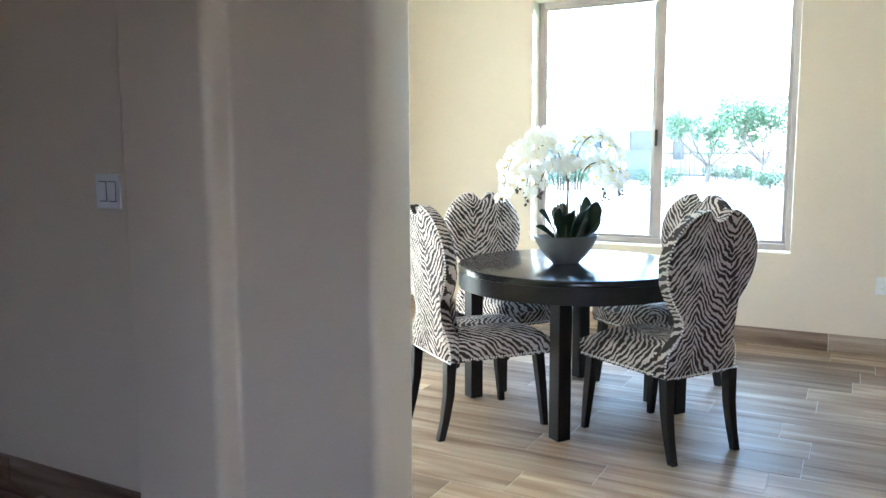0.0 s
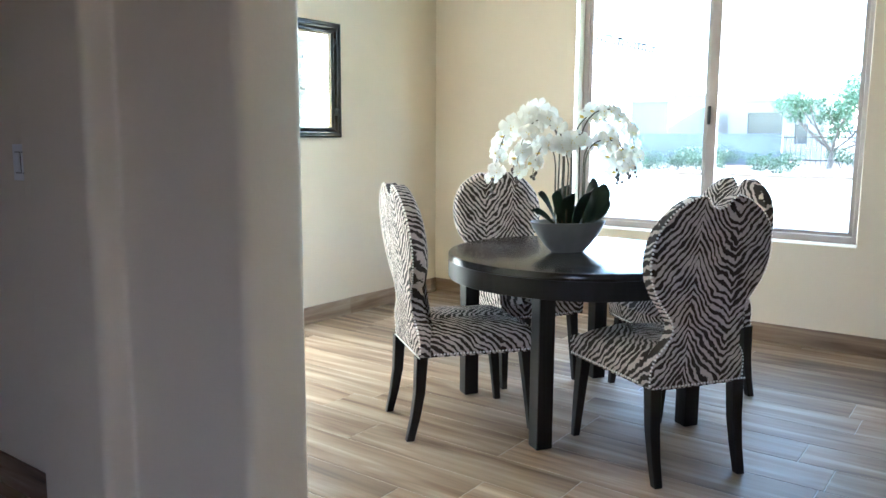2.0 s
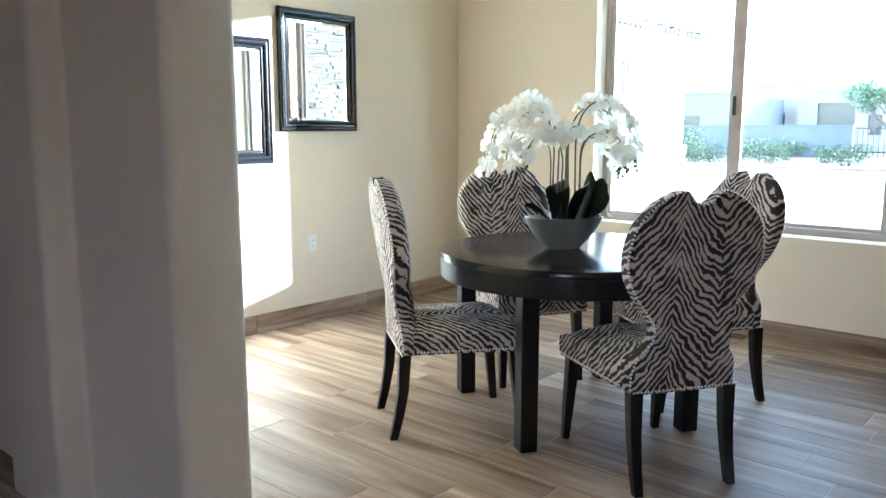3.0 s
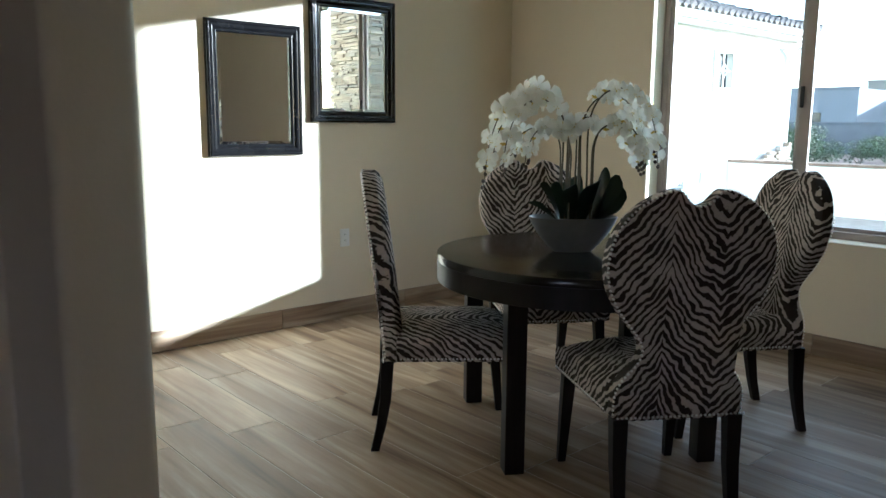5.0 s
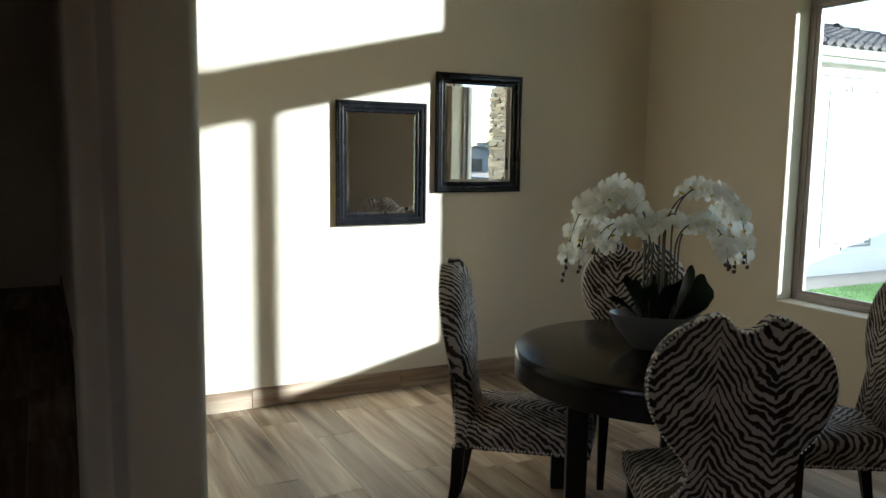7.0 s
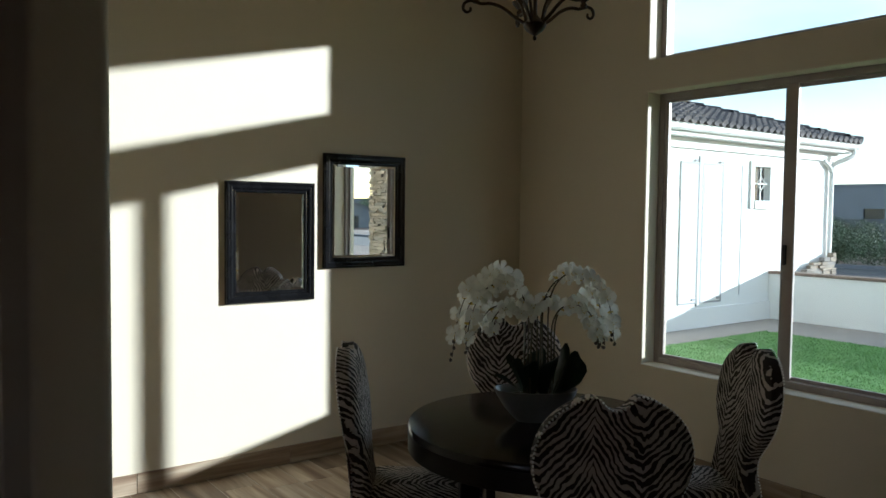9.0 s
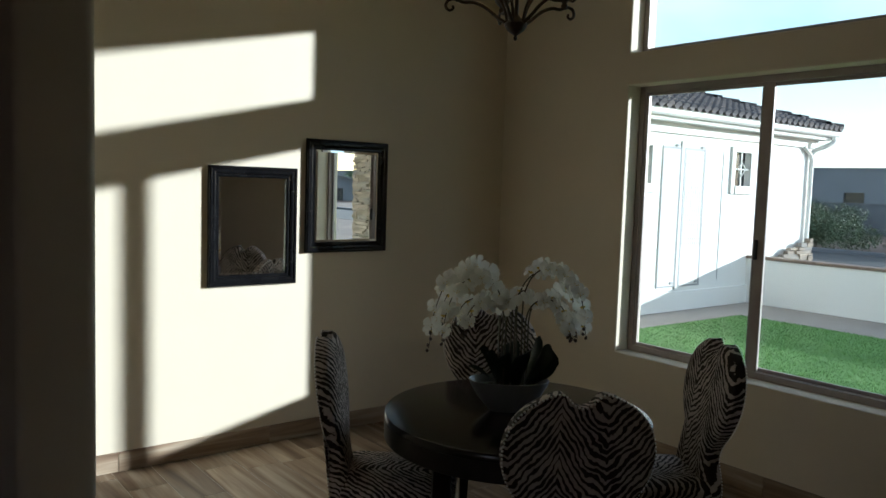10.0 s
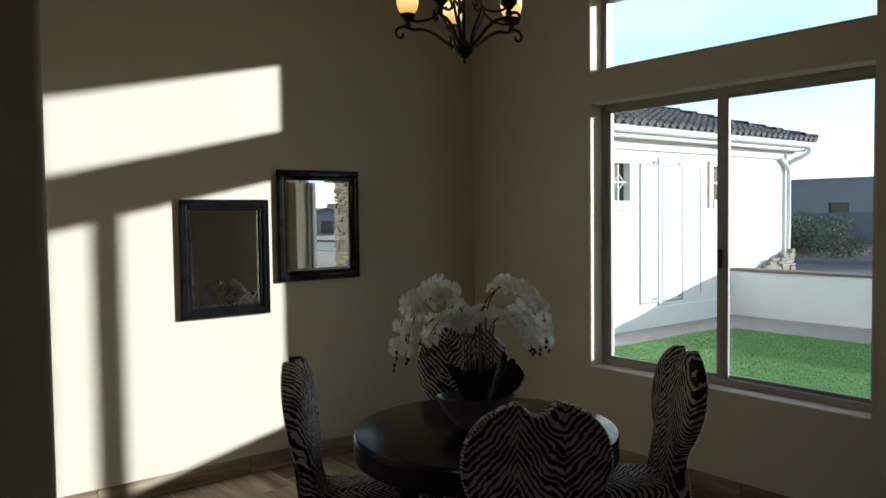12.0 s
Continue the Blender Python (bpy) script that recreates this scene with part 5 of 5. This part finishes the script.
# ---- baseboard and floor planks ----
def plank_mesh(name, l, w, h, gap=0.0018, ch=0.0010):
    """A tile: 20 triangles, its upper edges eased. It lies along x, top at h."""
    b = bmesh.new()
    rows = []
    for d, z in ((0, 0), (0, h - ch), (ch, h)):
        rows.append([b.verts.new((x, y, z)) for x, y in ((gap + d, gap + d), (l - gap - d, gap + d), (l - gap - d, w - gap - d), (gap + d, w - gap - d))])
    for a, e in zip(rows, rows[1:]):
        for i in range(4):
            b.faces.new((a[i], a[(i + 1) % 4], e[(i + 1) % 4], e[i]))
    b.faces.new(rows[-1])
    return mesh_of(name, b, M_TILE)


skirt = thing("baseboard", label="brown wood-look tile baseboard along the walls", category="baseboard", kind="structure")
SKIRT_H, SKIRT_T = 0.122, 0.011
skirt_cache = {}


def skirting(length_from, length_to, place, joint, first=0.985):
    """Tiles along a wall; place(s) gives the pose at s, local x along the wall, y up, z out of it."""
    s = length_from
    cuts = [s]
    j = joint - math.ceil((joint - s) / first) * first
    while j < length_to:
        if j > s + 0.02:
            cuts.append(j)
        j += first
    cuts.append(length_to)
    for a, e in zip(cuts, cuts[1:]):
        key = round(e - a, 3)
        if key not in skirt_cache:
            skirt_cache[key] = plank_mesh("tile", key, SKIRT_H, SKIRT_T)
        shared("tile", skirt_cache[key], skirt, place(a))


def frame_of(o, x, z):
    """A pose with local x, z as given and y upward."""
    m = Matrix.Identity(4)
    x, z = Vector(x), Vector(z)
    y = z.cross(x)
    for i in range(3):
        m[i][0], m[i][1], m[i][2], m[i][3] = x[i], y[i], z[i], o[i]
    return m


skirting(PIER_N, NORTH, lambda s: frame_of((WEST, s, 0), (0, 1, 0), (1, 0, 0)), 2.855, 0.972)
skirting(WEST + SKIRT_T, EAST, lambda s: frame_of((s, NORTH, 0), (1, 0, 0), (0, -1, 0)), -0.058)
skirting(HALL_WEST, -2.05, lambda s: frame_of((s, PIER_S, 0), (1, 0, 0), (0, -1, 0)), -2.9)
skirting(-2.05, -1.66, lambda s: frame_of((s, 1.865, 0), (1, 0, 0), (0, -1, 0)), -5.0)
skirting(-1.66, PIER_X - 0.02, lambda s: frame_of((s, PIER_S, 0), (1, 0, 0), (0, -1, 0)), -5.0)

PITCH_Y, LONG = 0.229, 1.0
KNOWN = {-1: 0.665, 0: 0.89, 1: 0.185, 2: 0.805, 4: 0.94}
plank_cache = {}
rp = random.Random(3)
rows_n = range(-28, 15)
for r in rows_n:
    y0 = 2.815 + PITCH_Y * r
    y1 = y0 + PITCH_Y
    if y1 < SOUTH or y0 > NORTH:
        continue
    a, e = max(y0, SOUTH), min(y1, NORTH)
    left = WEST if y0 > PIER_N - 0.1 else HALL_WEST
    off = KNOWN.get(r, rp.random())
    x = math.floor(left) + off - 1
    while x < EAST:
        xa, xb = max(x, left), min(x + LONG, EAST)
        if xb - xa > 0.02:
            key = (round(xb - xa, 3), round(e - a, 3))
            if key not in plank_cache:
                plank_cache[key] = plank_mesh("plank", *key, 0.0085)
            shared("plank", plank_cache[key], floor, Matrix.Translation((xa, a, -0.0085)))
        x += LONG
